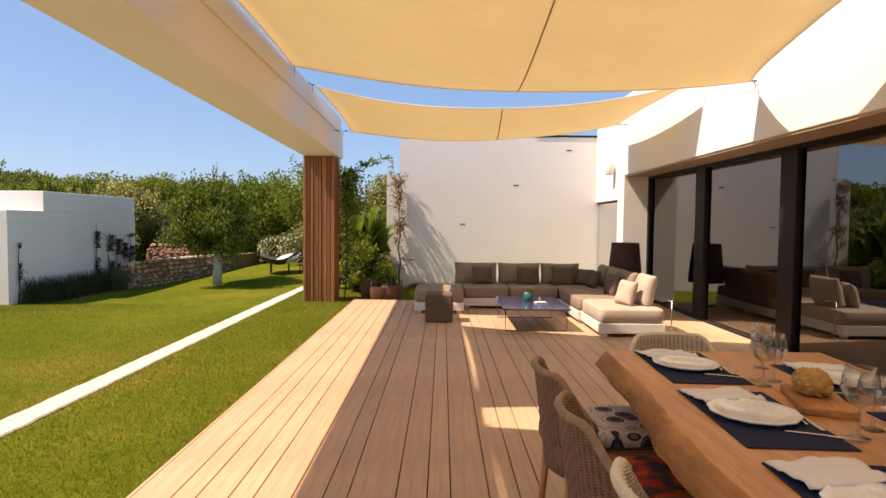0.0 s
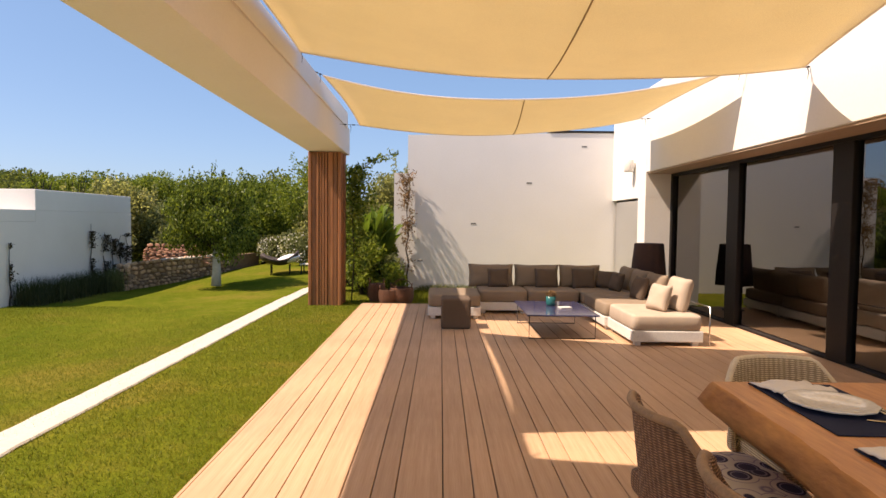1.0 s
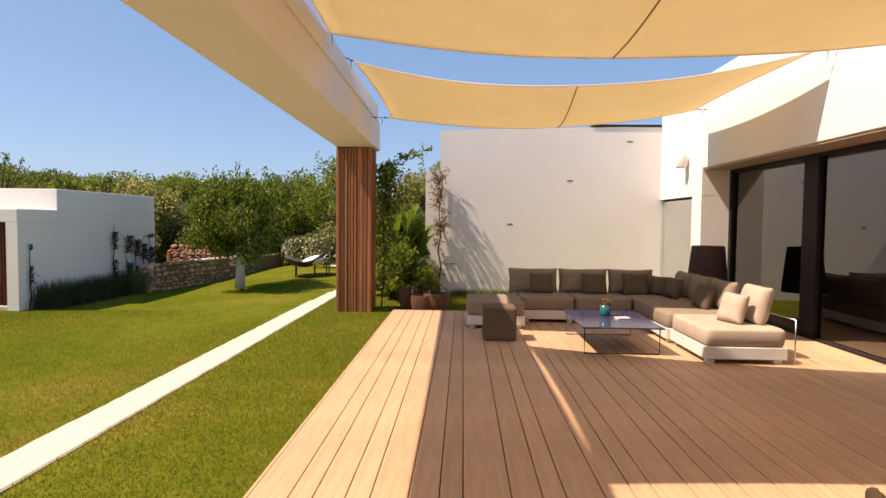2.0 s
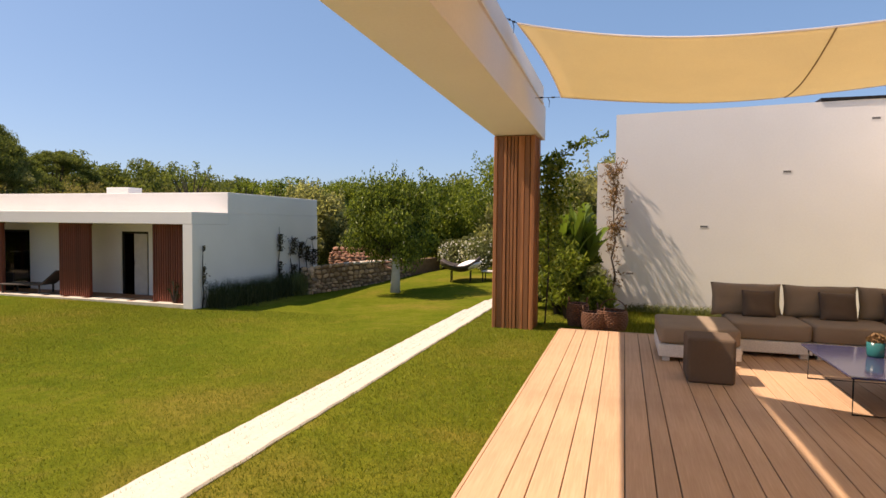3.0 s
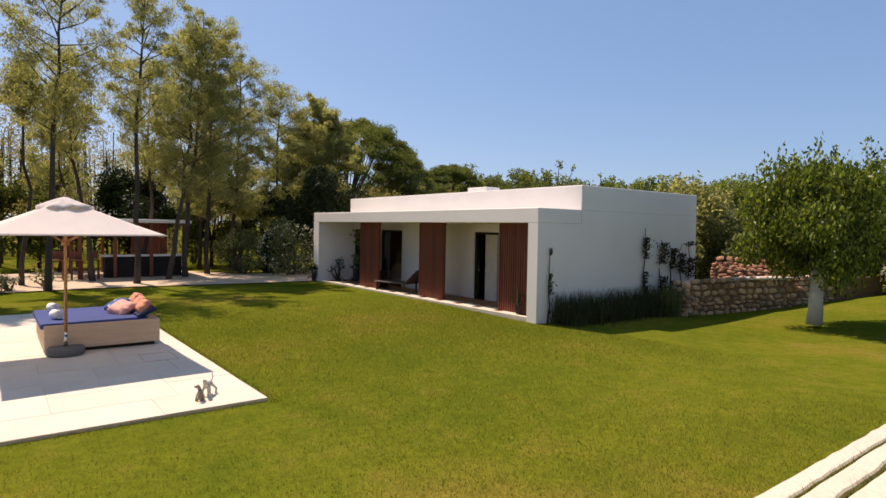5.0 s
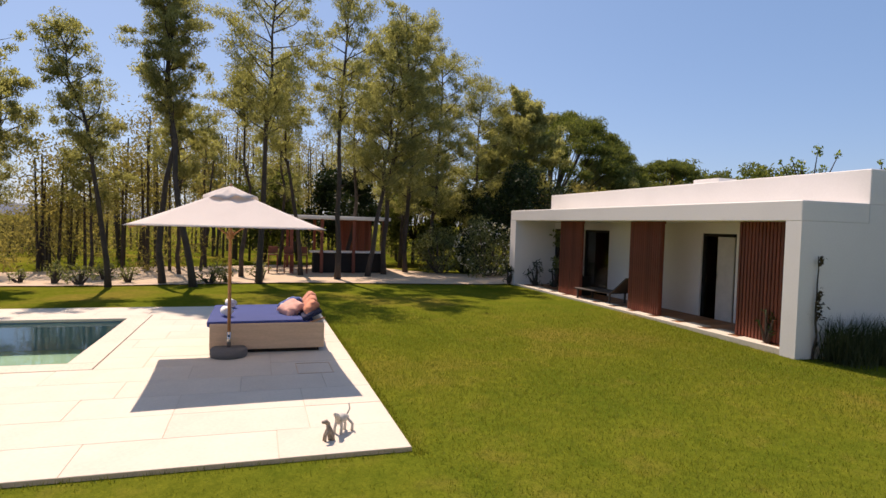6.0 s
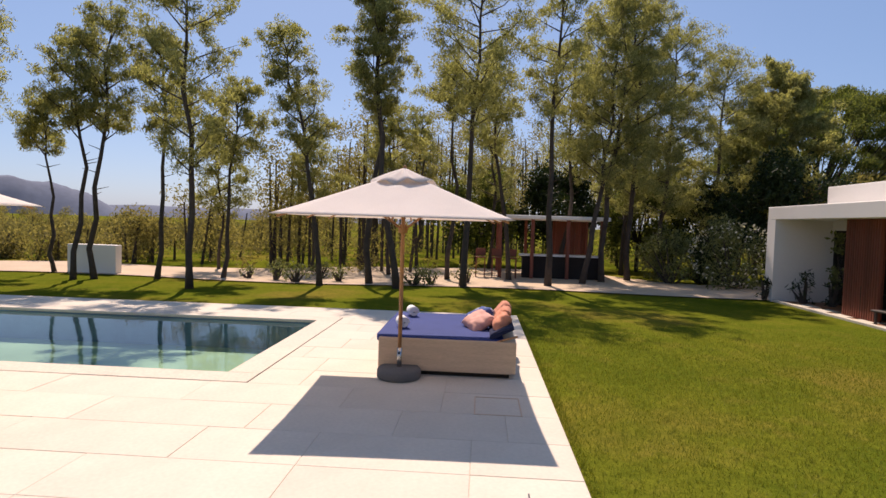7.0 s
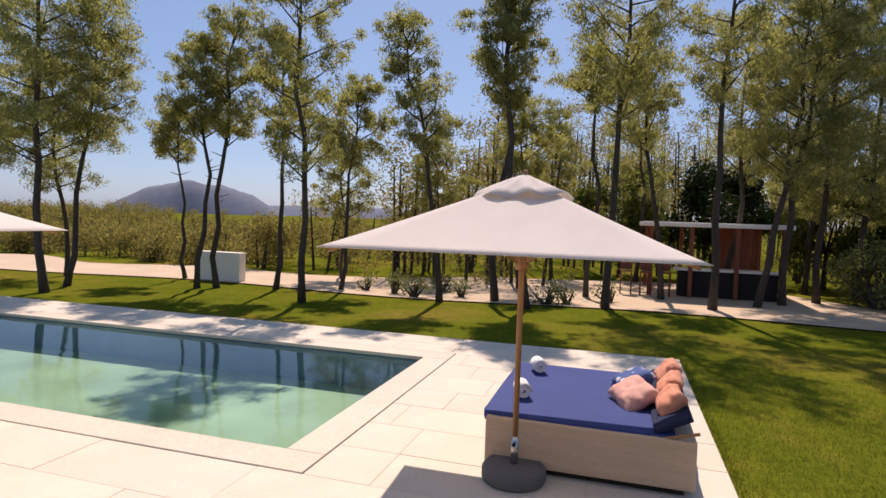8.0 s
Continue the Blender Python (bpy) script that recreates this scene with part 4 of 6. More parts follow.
# ---- daybed ----
day = thing("daybed", (-0.012, 0.155, 0), "low stone daybed with a blue mattress", "daybed")
bm = bmesh.new()
box(bm, -14.95, -13.04, 7.46, 9.05, PZ + 0.055, PZ + 0.425, bevel=0.008)
part("base", bm, TRAVERTINE, day, "pale striated stone box")
part("plinth", boxed(-14.88, -13.10, 7.55, 8.98, PZ, PZ + 0.055), DARK, day)
part("mattress", soft(bmesh.new(), pose(-14.00, 8.16, PZ + 0.405), 1.84, 1.50, 0.085, 0.12, 48, 12), BLUE, day, "blue mattress")
bm = boxed(-14.9, -13.10, 0, 0.30, 0, 0.045, bevel=0.015, seg=2)
bmesh.ops.transform(bm, matrix=Matrix.Translation((0, 8.76, PZ + 0.43)) @ pose(0, 0, 0, 26), verts=bm.verts)
part("head_rest", bm, NAVY, day, "tilted dark blue head rest")
bm = bmesh.new()
rod(bm, (-13.10, 8.78, PZ + 0.40), (-13.03, 9.06, PZ + 0.50), 0.012, 6)
part("rest_bar", bm, TEAK, day)
towel_roll(-14.56, 7.835, PZ + 0.445, 20)
towel_roll(-13.63, 7.815, PZ + 0.445, 20)
for name, label, x, y, z, rx, ry, rz, mat, size in (
    ("cushion", "coral cushion leaning on the daybed", -13.52, 8.84, 0.64, 50, 0, 5, CORAL, (0.38, 0.23, 0.13)),
    ("cushion", "coral cushion leaning on the daybed", -14.00, 8.87, 0.645, 52, 0, -4, CORAL, (0.39, 0.23, 0.13)),
    ("cushion", "coral cushion leaning on the daybed", -14.48, 8.89, 0.65, 54, 0, 3, CORAL, (0.39, 0.24, 0.13)),
    ("cushion", "faded pink cushion lying on the daybed", -13.80, 8.56, 0.595, 28, 8, 24, PINK, (0.43, 0.31, 0.13)),
    ("cushion", "blue and white patterned cushion on the daybed", -14.28, 8.56, 0.595, 28, -4, 16, None, (0.42, 0.32, 0.12)),
):
    if mat is None:
        mat, nt, lk, pb = shader("batik_cloth")
        wv = nt.new("ShaderNodeTexVoronoi")
        tc = nt.new("ShaderNodeTexCoord")
        wv.inputs["Scale"].default_value = 9.0
        lk.new(tc.outputs["Object"], wv.inputs["Vector"])
        lk.new(ramp(nt, lk, wv.outputs["Distance"], [(0.30, (0.5, 0.52, 0.6)), (0.36, (0.05, 0.09, 0.26))]), pb.inputs["Base Color"])
        pb.inputs["Roughness"].default_value = 0.9
    shape = pillow(bmesh.new(), size[0], size[1] * 1.1, size[2] * 1.25, x, 26)
    for v in shape.verts:
        v.co *= 1 + 0.10 * noise.noise(v.co * 13 + Vector((x, 0, 0))) + 0.05 * noise.noise(v.co * 31)
    c = solid(name, shape, mat, label, "cushion", "cushions on the daybed", "thing", pose(x - 0.012, y + 0.205, PZ + z - 0.06, rx - 90, ry, rz))

# small figure of an animal on the terrace corner
bm = bmesh.new()
tube(bm, [(0.0, -0.10, 0.17), (0.0, 0.0, 0.19), (0.02, 0.10, 0.16)], [0.045, 0.06, 0.05], 8)
for x, y, k in ((-0.03, -0.08, -0.03), (0.03, -0.08, 0.0), (-0.02, 0.09, 0.03), (0.05, 0.09, 0.06)):
    tube(bm, [(x, y, 0.16), (x + k, y + 0.02, 0.08), (x + k, y, 0.0)], [0.022, 0.018, 0.02], 6)
tube(bm, [(0, -0.11, 0.19), (0.0, -0.15, 0.26), (0.0, -0.21, 0.29)], [0.035, 0.035, 0.02], 8)
tube(bm, [(0.02, 0.12, 0.18), (0.04, 0.18, 0.25), (0.03, 0.17, 0.33)], [0.012, 0.01, 0.008], 6)
solid("animal_figurine", bm, LIMEWASH, "small pale driftwood figurine standing on the paving", "figurine", kind="thing", m=pose(-9.58, 8.99, PZ, 0, 0, 60) @ Matrix.Scale(0.72, 4))

bm = bmesh.new()
tube(bm, [(0.0, 0.04, 0.0), (0.0, 0.03, 0.08), (0.0, 0.0, 0.17), (0.0, -0.02, 0.23)], [0.05, 0.052, 0.04, 0.03], 8)
tube(bm, [(0, -0.01, 0.23), (0.0, -0.05, 0.275), (0.0, -0.11, 0.275)], [0.03, 0.036, 0.018], 8)
for s in (-0.025, 0.025):
    tube(bm, [(s, -0.02, 0.16), (s, -0.06, 0.08), (s, -0.07, 0.0)], [0.018, 0.014, 0.017], 6)
solid("animal_figurine", bm, DRIFTWOOD, "small dark sitting figurine on the paving", "figurine", kind="thing", m=pose(-9.40, 8.86, PZ, 0, 0, 20) @ Matrix.Scale(0.62, 4))

# ---- sandy path, bar pavilion, small white wall ----
bm = bmesh.new()
prev = None
for k in range(40):
    y = -32 + k * 1.3
    x = -22.6 + 0.35 * math.sin(y * 0.5) - 0.02 * y
    w = 3.6 + 0.5 * math.sin(y * 0.8) + 3.5 * smooth((y - 1) / 4) * smooth((16 - y) / 3)
    pair = (bm.verts.new((x, y, LOW + 0.035)), bm.verts.new((x - w, y, LOW + 0.045)))
    if prev:
        bm.faces.new((prev[0], prev[1], pair[1], pair[0]))
    prev = pair
solid("path", bm, SAND, "pale sandy path under the pines", "path")
solid("wall_garden_block", boxed(-23.3, -23.0, -3.43, -1.94, LOW - 0.1, 0.17, bevel=0.01), HOUSE, "small white rendered wall block among the trees", "wall")

bar = thing("bar_pavilion", (-28.1, 11.15, LOW), "open wooden bar pavilion with a white flat roof", "pavilion")
part("roof", boxed(-1.8, 1.8, -1.95, 1.95, 2.06, 2.19, bevel=0.02), HOUSE, bar, "white flat roof")
for y in (-1.7, -0.6, 0.6, 1.75):
    for x in (-1.5, 1.5):
        part("post", boxed(x - 0.055, x + 0.055, y - 0.055, y + 0.055, -0.1, 2.06), SCREEN, bar)
part("counter", boxed(0.9, 1.35, -0.9, 1.7, 0.0, 0.80), DARK, bar, "dark bar counter")
part("counter_top", boxed(0.8, 1.45, -1.0, 1.8, 0.802, 0.86), HOUSE, bar, "white worktop")
slat = mesh_of("slat", boxed(-0.02, 0.02, -0.05, 0.05, 0.0, 2.05), SCREEN)
for k in range(12):
    piece("slat", slat, bar, pose(-1.60, 0.5 + k * 0.11, 0))


def stool(x, y):
    th = thing("bar_stool", (x, y, LOW), "dark wooden bar stool by the pavilion", "stool", "bar stools")
    part("seat", boxed(-0.17, 0.17, -0.17, 0.17, 0.70, 0.74, bevel=0.01), SCREEN, th)
    for a in (-0.15, 0.15):
        for b in (-0.15, 0.15):
            part("leg", boxed(a - 0.018, a + 0.018, b - 0.018, b + 0.018, 0, 0.70), SCREEN, th)
    part("backrest", boxed(-0.17, -0.14, -0.17, 0.17, 0.76, 1.02, bevel=0.008), SCREEN, th)


for x, y in ((-26.4, 9.35), (-26.4, 9.85), (-26.5, 8.8)):
    stool(x, y)


# ---- pines ----
def pine(name, m, tall, lean, crown, spread, seed, mat=NEEDLE, clumps=46, per=215, label="tall slender pine with a thin clumped crown", leaf=(0.10, 0.026)):
    """A pine: crooked tapered trunk, limbs from the height crown upwards, needle tufts in clumps about the limb ends."""
    rr = np.random.default_rng(seed)
    th = thing(name, m, label, "pine tree", "pines at the lawn's edge")
    k = 9
    wob = np.cumsum(rr.normal(0, 0.09, (k + 1, 2)), axis=0)
    wob -= wob[0]

    def axis(t):
        i = min(k - 1, int(t * k))
        w = wob[i] + (wob[i + 1] - wob[i]) * (t * k - i)
        return np.array([lean[0] * t ** 1.2 + w[0], lean[1] * t ** 1.2 + w[1], tall * t])

    dome = spread > 2.0
    r0 = (0.10 if dome else 0.026) + 0.0078 * tall
    limbs = tube(bmesh.new(), [axis(i / 18) - np.array([0, 0, 0.15 if i == 0 else 0]) for i in range(19)], [max(0.015, r0 * (1.3 if i == 0 else 1) * (1 - 0.88 * i / 18)) for i in range(19)], 8)
    spots = []
    lo = crown * (1.0 if dome or spread > 1.2 else 1.16) / tall
    if dome:
        for c in range(clumps):
            a, u = rr.uniform(0, 2 * math.pi), math.sqrt(rr.uniform(0, 1))
            hub = axis(lo * 0.8)
            end = axis(0.97) + np.array([math.cos(a) * u * spread, math.sin(a) * u * spread, -(tall - crown) * 0.72 * u ** 2.2 - rr.uniform(0, 0.7)])
            mid = hub + (end - hub) * 0.55 + np.array([0, 0, -0.35])
            if c % 4 == 0:
                tube(limbs, [hub, mid, end], [0.075, 0.045, 0.015], 6, False)
            spots.append((end, rr.uniform(0.32, 0.62) * (0.6 + 0.14 * spread), 0.6))
    else:
        # main boughs, each with tufts along its outer half and on short side twigs
        boughs = max(9, int(clumps * 0.40))
        for c in range(boughs):
            s = (c + rr.uniform(0, 1)) / boughs
            t = lo + (0.97 - lo) * s
            reach = 1.25 * spread * math.sin(math.pi * min(1, 0.20 + 0.72 * s)) ** 0.8 * rr.uniform(0.6, 1.1)
            a = 2.4 * c + rr.uniform(-0.6, 0.6)
            base = axis(max(0, t - 0.05))
            end = axis(t) + np.array([math.cos(a) * reach, math.sin(a) * reach, rr.uniform(0.1, 0.55)])
            mid = (base + end) / 2 + np.array([rr.normal(0, 0.06), rr.normal(0, 0.06), -0.06])
            tube(limbs, [base, mid, end], [0.024, 0.015, 0.004], 5, False)
            for g in range(int(5 + 3 * spread)):
                w = rr.uniform(0.4, 1.05)
                side = rr.normal(0, 0.08 + 0.10 * spread, 3) * np.array([1, 1, 0.7])
                spots.append((base + (end - base) * w + side, rr.uniform(0.15, 0.33) * (0.72 + 0.3 * spread), 0.75))
        per = int(per * clumps * (2.2 if spread > 1.2 and crown < 3.5 else 1.5) / len(spots))
    for c in range(4):
        t = lo * rr.uniform(0.55, 0.98)
        a = rr.uniform(0, 6.28)
        base = axis(t)
        tube(limbs, [base, base + np.array([math.cos(a) * 0.35, math.sin(a) * 0.35, 0.1])], [0.016, 0.005], 5, False)
    part("trunk", limbs, BARK, th)
    pts = np.concatenate([blob_points(rr, c, (r, r, r * q), per, 0.0) for c, r, q in spots])
    v, f = leaves(pts, leaf[0], leaf[1], rr, 0.5)
    ob = new("crown", raw_mesh("crown", v, f, mat))
    ob.parent = th
    return th


PINES = (
    (-19.9, 1.44, 8.3, (0.3, -0.5), 2.6, 0.95, 70), (-21.65, 4.23, 6.9, (0.2, -1.5), 3.1, 0.75, 46), (-22.3, 5.5, 8.8, (0.0, -0.1), 4.0, 0.7, 60),
    (-21.6, 6.4, 9.0, (-0.2, -0.8), 4.2, 0.7, 60), (-22.5, 8.16, 9.3, (0.3, 0.5), 4.6, 1.5, 80), (-24.4, 7.6, 6.6, (0.0, 0.1), 4.4, 0.7, 30),
    (-23.5, 10.7, 9.6, (0.4, 0.5), 4.2, 1.15, 60), (-24.6, 11.9, 9.0, (0.0, 0.8), 3.4, 1.3, 70), (-25.4, 12.7, 9.8, (0.2, 0.2), 3.0, 1.5, 80),
    (-26.4, 13.8, 10.0, (0.0, 0.5), 2.8, 1.5, 80), (-27.8, 15.2, 9.4, (-0.2, 0.6), 2.4, 1.6, 80), (-26.8, 11.6, 8.4, (0, 0), 3.0, 1.2, 60),
    (-20.8, -2.25, 6.6, (0.2, -0.5), 3.4, 0.75, 46), (-21.1, -1.85, 7.2, (0.1, 0.5), 3.2, 0.8, 50), (-21.7, -0.46, 6.8, (0.2, 0.3), 3.4, 0.6, 40),
    (-22.3, 1.17, 5.6, (-0.1, 0.5), 2.9, 0.7, 40), (-22.3, -3.9, 4.9, (0, 0.2), 3.0, 0.65, 34), (-19.5, -5.2, 7.0, (0.1, 0.6), 3.2, 1.1, 60),
    (-18.4, -4.5, 8.8, (0.3, 0.3), 3.2, 1.5, 80), (-21.2, -7.2, 6.4, (0.2, -0.3), 2.2, 1.2, 60), (-19.0, -8.0, 7.4, (0, 0.3), 2.6, 1.4, 60),
    (-25.2, 5.6, 5.4, (0.1, 0.2), 2.6, 0.8, 40), (-25.6, 2.8, 4.4, (0.1, -0.2), 1.7, 0.95, 44), (-25.0, -0.2, 4.2, (-0.1, 0.2), 1.6, 0.9, 40),
    (-28.6, 17.4, 8.6, (0.3, 0.2), 2.0, 1.7, 80), (-24.9, 9.6, 7.6, (0.1, -0.3), 3.6, 0.9, 46), (-29.5, 9.0, 7.2, (0, 0.2), 2.4, 1.1, 50),
    (-30.0, 6.0, 6.4, (0, 0.1), 2.2, 1.0, 46), (-29.0, 14.2, 8.4, (0, 0.1), 2.2, 1.3, 60),
)
for n, (x, y, tall, lean, crown, spread, clumps) in enumerate(PINES):
    pine("pine_tree", (x * 1.03, y + 0.14, LOW), tall * 1.03, lean, crown * 1.03, spread, 100 + n, clumps=clumps, label="tall slender pine with a dense dark crown" if spread > 1.2 else "tall slender pine with a thin clumped crown")
# broad old pines behind the guest house
for n, (x, y, tall, crown, spread, clumps) in enumerate(((-37.8, 26.0, 9.3, 3.8, 5.6, 230), (-44.6, 40.0, 8.0, 4.0, 3.7, 130), (-30.5, 19.8, 8.2, 3.0, 1.7, 80), (-34.0, 27.2, 6.0, 2.0, 1.9, 60))):
    pine("pine_tree", (x, y, LOW), tall, (0.5, 0.2), crown, spread, 300 + n, UMBRELLA if spread > 2 else NEEDLE, clumps, 560 if spread > 2 else 300, "broad dark umbrella pine behind the guest house" if spread > 2 else "broad old pine beside the guest house", (0.17, 0.04))


# ---- bushes and broadleaf trees ----
def shrub(name, m, blobs, mat, seed, leaf=(0.09, 0.045), per=420, label="", category="shrub", trunk=None, trunk_mat=BARK, group="", kind="", up=0.25):
    rr = np.random.default_rng(seed)
    th = thing(name, m, label, category, group, kind)
    pts = np.concatenate([blob_points(rr, (bx, by, bz), (r, r, r * q), int(per * (r / 0.6) ** 2), 0.2) for bx, by, bz, r, q in blobs])
    v, f = leaves(pts, leaf[0], leaf[1], rr, up)
    ob = new("crown", raw_mesh("crown", v, f, mat))
    ob.parent = th
    st = bmesh.new()
    if trunk:
        tube(st, [(0, 0, -0.1), (0.02, 0, trunk[0] * 0.5), (0, 0.02, trunk[0])], [trunk[1] * 1.25, trunk[1], trunk[1] * 0.8], 12)
        part("trunk", st, trunk_mat, th)
        st = bmesh.new()
        z0 = trunk[0] - 0.05
    else:
        z0 = -0.05
    for bx, by, bz, r, q in blobs[:14]:
        tube(st, [(bx * 0.05, by * 0.05, z0), (bx * 0.5, by * 0.5, (z0 + bz) / 2), (bx, by, bz)], [0.05, 0.03, 0.012], 5, False)
    part("stem", st, BARK, th)
    return th


def round_blobs(rr, radius, z0, z1, n, r):
    out = []
    for k in range(n):
        a, t = rr.uniform(0, 6.28), rr.uniform(0, 1)
        w = radius * math.sin(math.pi * (0.22 + 0.62 * t)) * rr.uniform(0.35, 1.0)
        out.append((math.cos(a) * w, math.sin(a) * w, z0 + (z1 - z0) * t, r * rr.uniform(0.7, 1.25), rr.uniform(0.8, 1.2)))
    return out


rr = random.Random(8)
blobs = round_blobs(rr, 1.55, 1.25, 3.2, 34, 0.52)
for k in range(58):
    a, w = rr.uniform(0, 6.28), 1.5 * math.sqrt(rr.uniform(0.0, 1))
    blobs.append((math.cos(a) * w, math.sin(a) * w, rr.uniform(3.0, 3.95) - 0.38 * w, 0.13, rr.uniform(3.5, 5.5)))
shrub("citrus_tree", (-7.95, 21.95, -0.62), blobs, CITRUS, 21, (0.115, 0.055), 800, "round-headed citrus tree with a limewashed trunk", "tree", (1.2, 0.14), LIMEWASH, up=1.1)


def hedge_tree(x, y, z, wide, tall, mat, seed, label, leaf=(0.12, 0.06), per=330, n=20):
    rr = random.Random(seed)
    blobs = round_blobs(rr, wide, tall * 0.22, tall * 0.86, n, wide * 0.34)
    for k in range(14):
        a, w = rr.uniform(0, 6.28), wide * 0.9 * math.sqrt(rr.uniform(0, 1))
        blobs.append((math.cos(a) * w, math.sin(a) * w, tall * rr.uniform(0.82, 1.02) - 0.25 * w, 0.17, rr.uniform(2.0, 3.6)))
    return shrub("garden_tree", (x, y, z), blobs, mat, seed, leaf, per, label, "tree", (tall * 0.3, 0.08))


WOODS = ((-14.5, 27, 2.2, 4.2), (-11.6, 28, 2.0, 4.0), (-9.0, 31, 2.4, 4.2), (-6.0, 33, 2.4, 4.0), (-3.4, 31, 2.3, 4.6), (-1.4, 29.5, 2.2, 4.8), (-17, 31, 2.6, 4.4), (-20.5, 34, 2.8, 4.6), (-24, 36, 2.8, 5.0), (-12.8, 33, 2.5, 4.4), (-4.8, 28.5, 1.7, 3.2), (1.5, 30, 2.5, 4.6), (4.5, 32, 2.5, 4.8), (-7.5, 38, 3, 5.0), (-15, 39, 3, 5.0), (-1.5, 38, 3, 5.2), (-28, 42, 3.2, 5.6), (-21, 44, 3.2, 5.4))
for n, (x, y, w, tall) in enumerate(WOODS):
    tall *= (0.95, 0.72, 1.0, 0.84, 0.66)[n % 5]
    hedge_tree(x, y, level(x, y), w, tall, (NEEDLE, SAGE, LEAF, UMBRELLA, SAGE)[n % 5], 60 + n, "tall green garden tree behind the lawn", (0.17, 0.08), 420, 26)
for n, (x, y, w, tall) in enumerate(((-32.6, 8.6, 1.9, 4.4), (-32.8, 12.0, 2.0, 4.8), (-32.4, 15.6, 2.0, 4.6), (-30.4, 18.2, 1.7, 4.0))):
    hedge_tree(x, y, LOW, w, tall, (UMBRELLA, DARKLEAF)[n % 2], 95 + n, "dense dark tree behind the bar pavilion", (0.17, 0.08), 420, 26)
hedge_tree(-5.7, 29.2, level(-5.7, 29.2), 1.75, 5.3, LEAF, 91, "tall open-crowned tree behind the garden seats", (0.15, 0.07), 260, 26)
for n, (x, y, tall, w) in enumerate(((-20.41, 27.0, 5.27, 0.75), (-17.48, 27.0, 4.61, 0.5), (-16.29, 27.6, 4.41, 0.5))):
    rr = random.Random(620 + n)
    tips = [(rr.uniform(-w, w), rr.uniform(-w, w), tall * rr.uniform(0.74, 1.0), rr.uniform(0.09, 0.2), 1.2) for k in range(14)]
    shrub("sapling", (x, y, -0.9), tips, LEAF, 620 + n, (0.13, 0.06), 520, "thin sapling with sparse leaves behind the guest house", "tree", (tall * 0.55, 0.04), group="saplings behind the guest house")
hedge_tree(-27.2, 18.9, LOW, 2.0, 4.8, DARKLEAF, 90, "dense dark evergreen beside the guest house", (0.14, 0.07), 420, 26)
for n, (x, y, w, tall, mat, label) in enumerate(((-25.6, 16.8, 1.2, 1.9, SAGE, "grey-green oleander bush with pale flowers by the lawn"), (-26.5, 15.2, 1.1, 1.6, SAGE, "grey-green bush at the lawn's edge"), (-24.6, 18.6, 1.0, 2.2, DARKLEAF, "dark shrub beside the guest house"), (-6.2, 27.3, 0.95, 1.25, SAGE, "oleander bush with pale flowers"), (-3.9, 26.6, 0.8, 1.2, SAGE, "oleander bush with pale flowers"), (-7.6, 28.6, 0.9, 1.1, SAGE, "oleander bush with pale flowers"), (-27.6, 16.6, 1.3, 1.9, DARKLEAF, "dark shrub beside the lawn"))):
    rr = random.Random(200 + n)
    b = shrub("bush", (x, y, level(x, y)), round_blobs(rr, w, 0.25, tall, 16, w * 0.42), mat, 200 + n, (0.13, 0.045), 300, label, "bush")
    if "pale" in label or "oleander" in label:
        q = np.random.default_rng(n)
        v, f = leaves(blob_points(q, (0, 0, tall * 0.6), (w * 1.1, w * 1.1, tall * 0.55), 420, 0.85), 0.10, 0.07, q)
        fl = new("blossom", raw_mesh("blossom", v, f, BLOSSOM))
        fl.parent = b
for n, (x, y, s) in enumerate(((-22.6, 3.6, 0.45), (-22.9, 2.9, 0.5), (-23.0, 6.9, 0.5), (-23.3, 7.4, 0.4), (-23.2, 4.7, 0.4), (-24.2, 8.4, 0.5), (-24, 3.9, 0.5), (-23.2, 2.0, 0.35))):
    rr = random.Random(260 + n)
    shrub("low_shrub", (x, y, LOW + 0.03), round_blobs(rr, s * 0.8, 0.1, s * 0.9, 8, s * 0.45), SAGE, 260 + n, (0.10, 0.04), 260, "low green shrub on the sandy path", "shrub", group="shrubs under the pines")

# far pine woods, one mass
q = np.random.default_rng(77)
verts, ridge = [], []
trunks = bmesh.new()
for k in range(1100):
    x, y = -27.2 - 30 * q.uniform(0, 1) ** 1.5, q.uniform(-45, 40)
    if k > 900:
        x, y = q.uniform(-75, -8), q.uniform(46, 62)
    if -33.5 < x < -25 and 6.5 < y < 22:
        continue
    tall = q.uniform(2.0, 3.4) * (1.0 + 0.012 * (abs(x) - 29))
    tall *= 1.0 + (1.2 - 0.9 * smooth((y - 17) / 6)) * smooth((y + 1) / 6) - 0.38 * smooth((-y) / 5) - 0.27 * smooth((-y - 4) / 6) * (1 - smooth((-y - 19) / 8))
    if k > 900:
        tall = q.uniform(0.8, 1.12) * (5.2 + 3.0 * smooth((-x - 32) / 22))
    tube(trunks, [(x, y, LOW - 0.1), (x + q.normal(0, 0.15), y + q.normal(0, 0.15), LOW + tall * 0.85)], [0.06, 0.025], 4, False)
    for c in range(8 if k <= 900 else 13):
        t = (q.uniform(0.42, 1.0) if k % 4 else q.uniform(0.0, 0.5)) if k <= 900 else q.uniform(0.0, 1) ** 0.8
        w = tall * 0.22 * (1.25 - t)
        pos = (x + q.normal(0, w), y + q.normal(0, w), LOW + tall * t)
        r = q.uniform(0.40, 0.85) * (1.5 if k > 900 else 1.0)
        (verts if k <= 900 else ridge).append(blob_points(q, pos, (r, r, r * 0.8), 72 if k <= 900 else 75, 0.2))
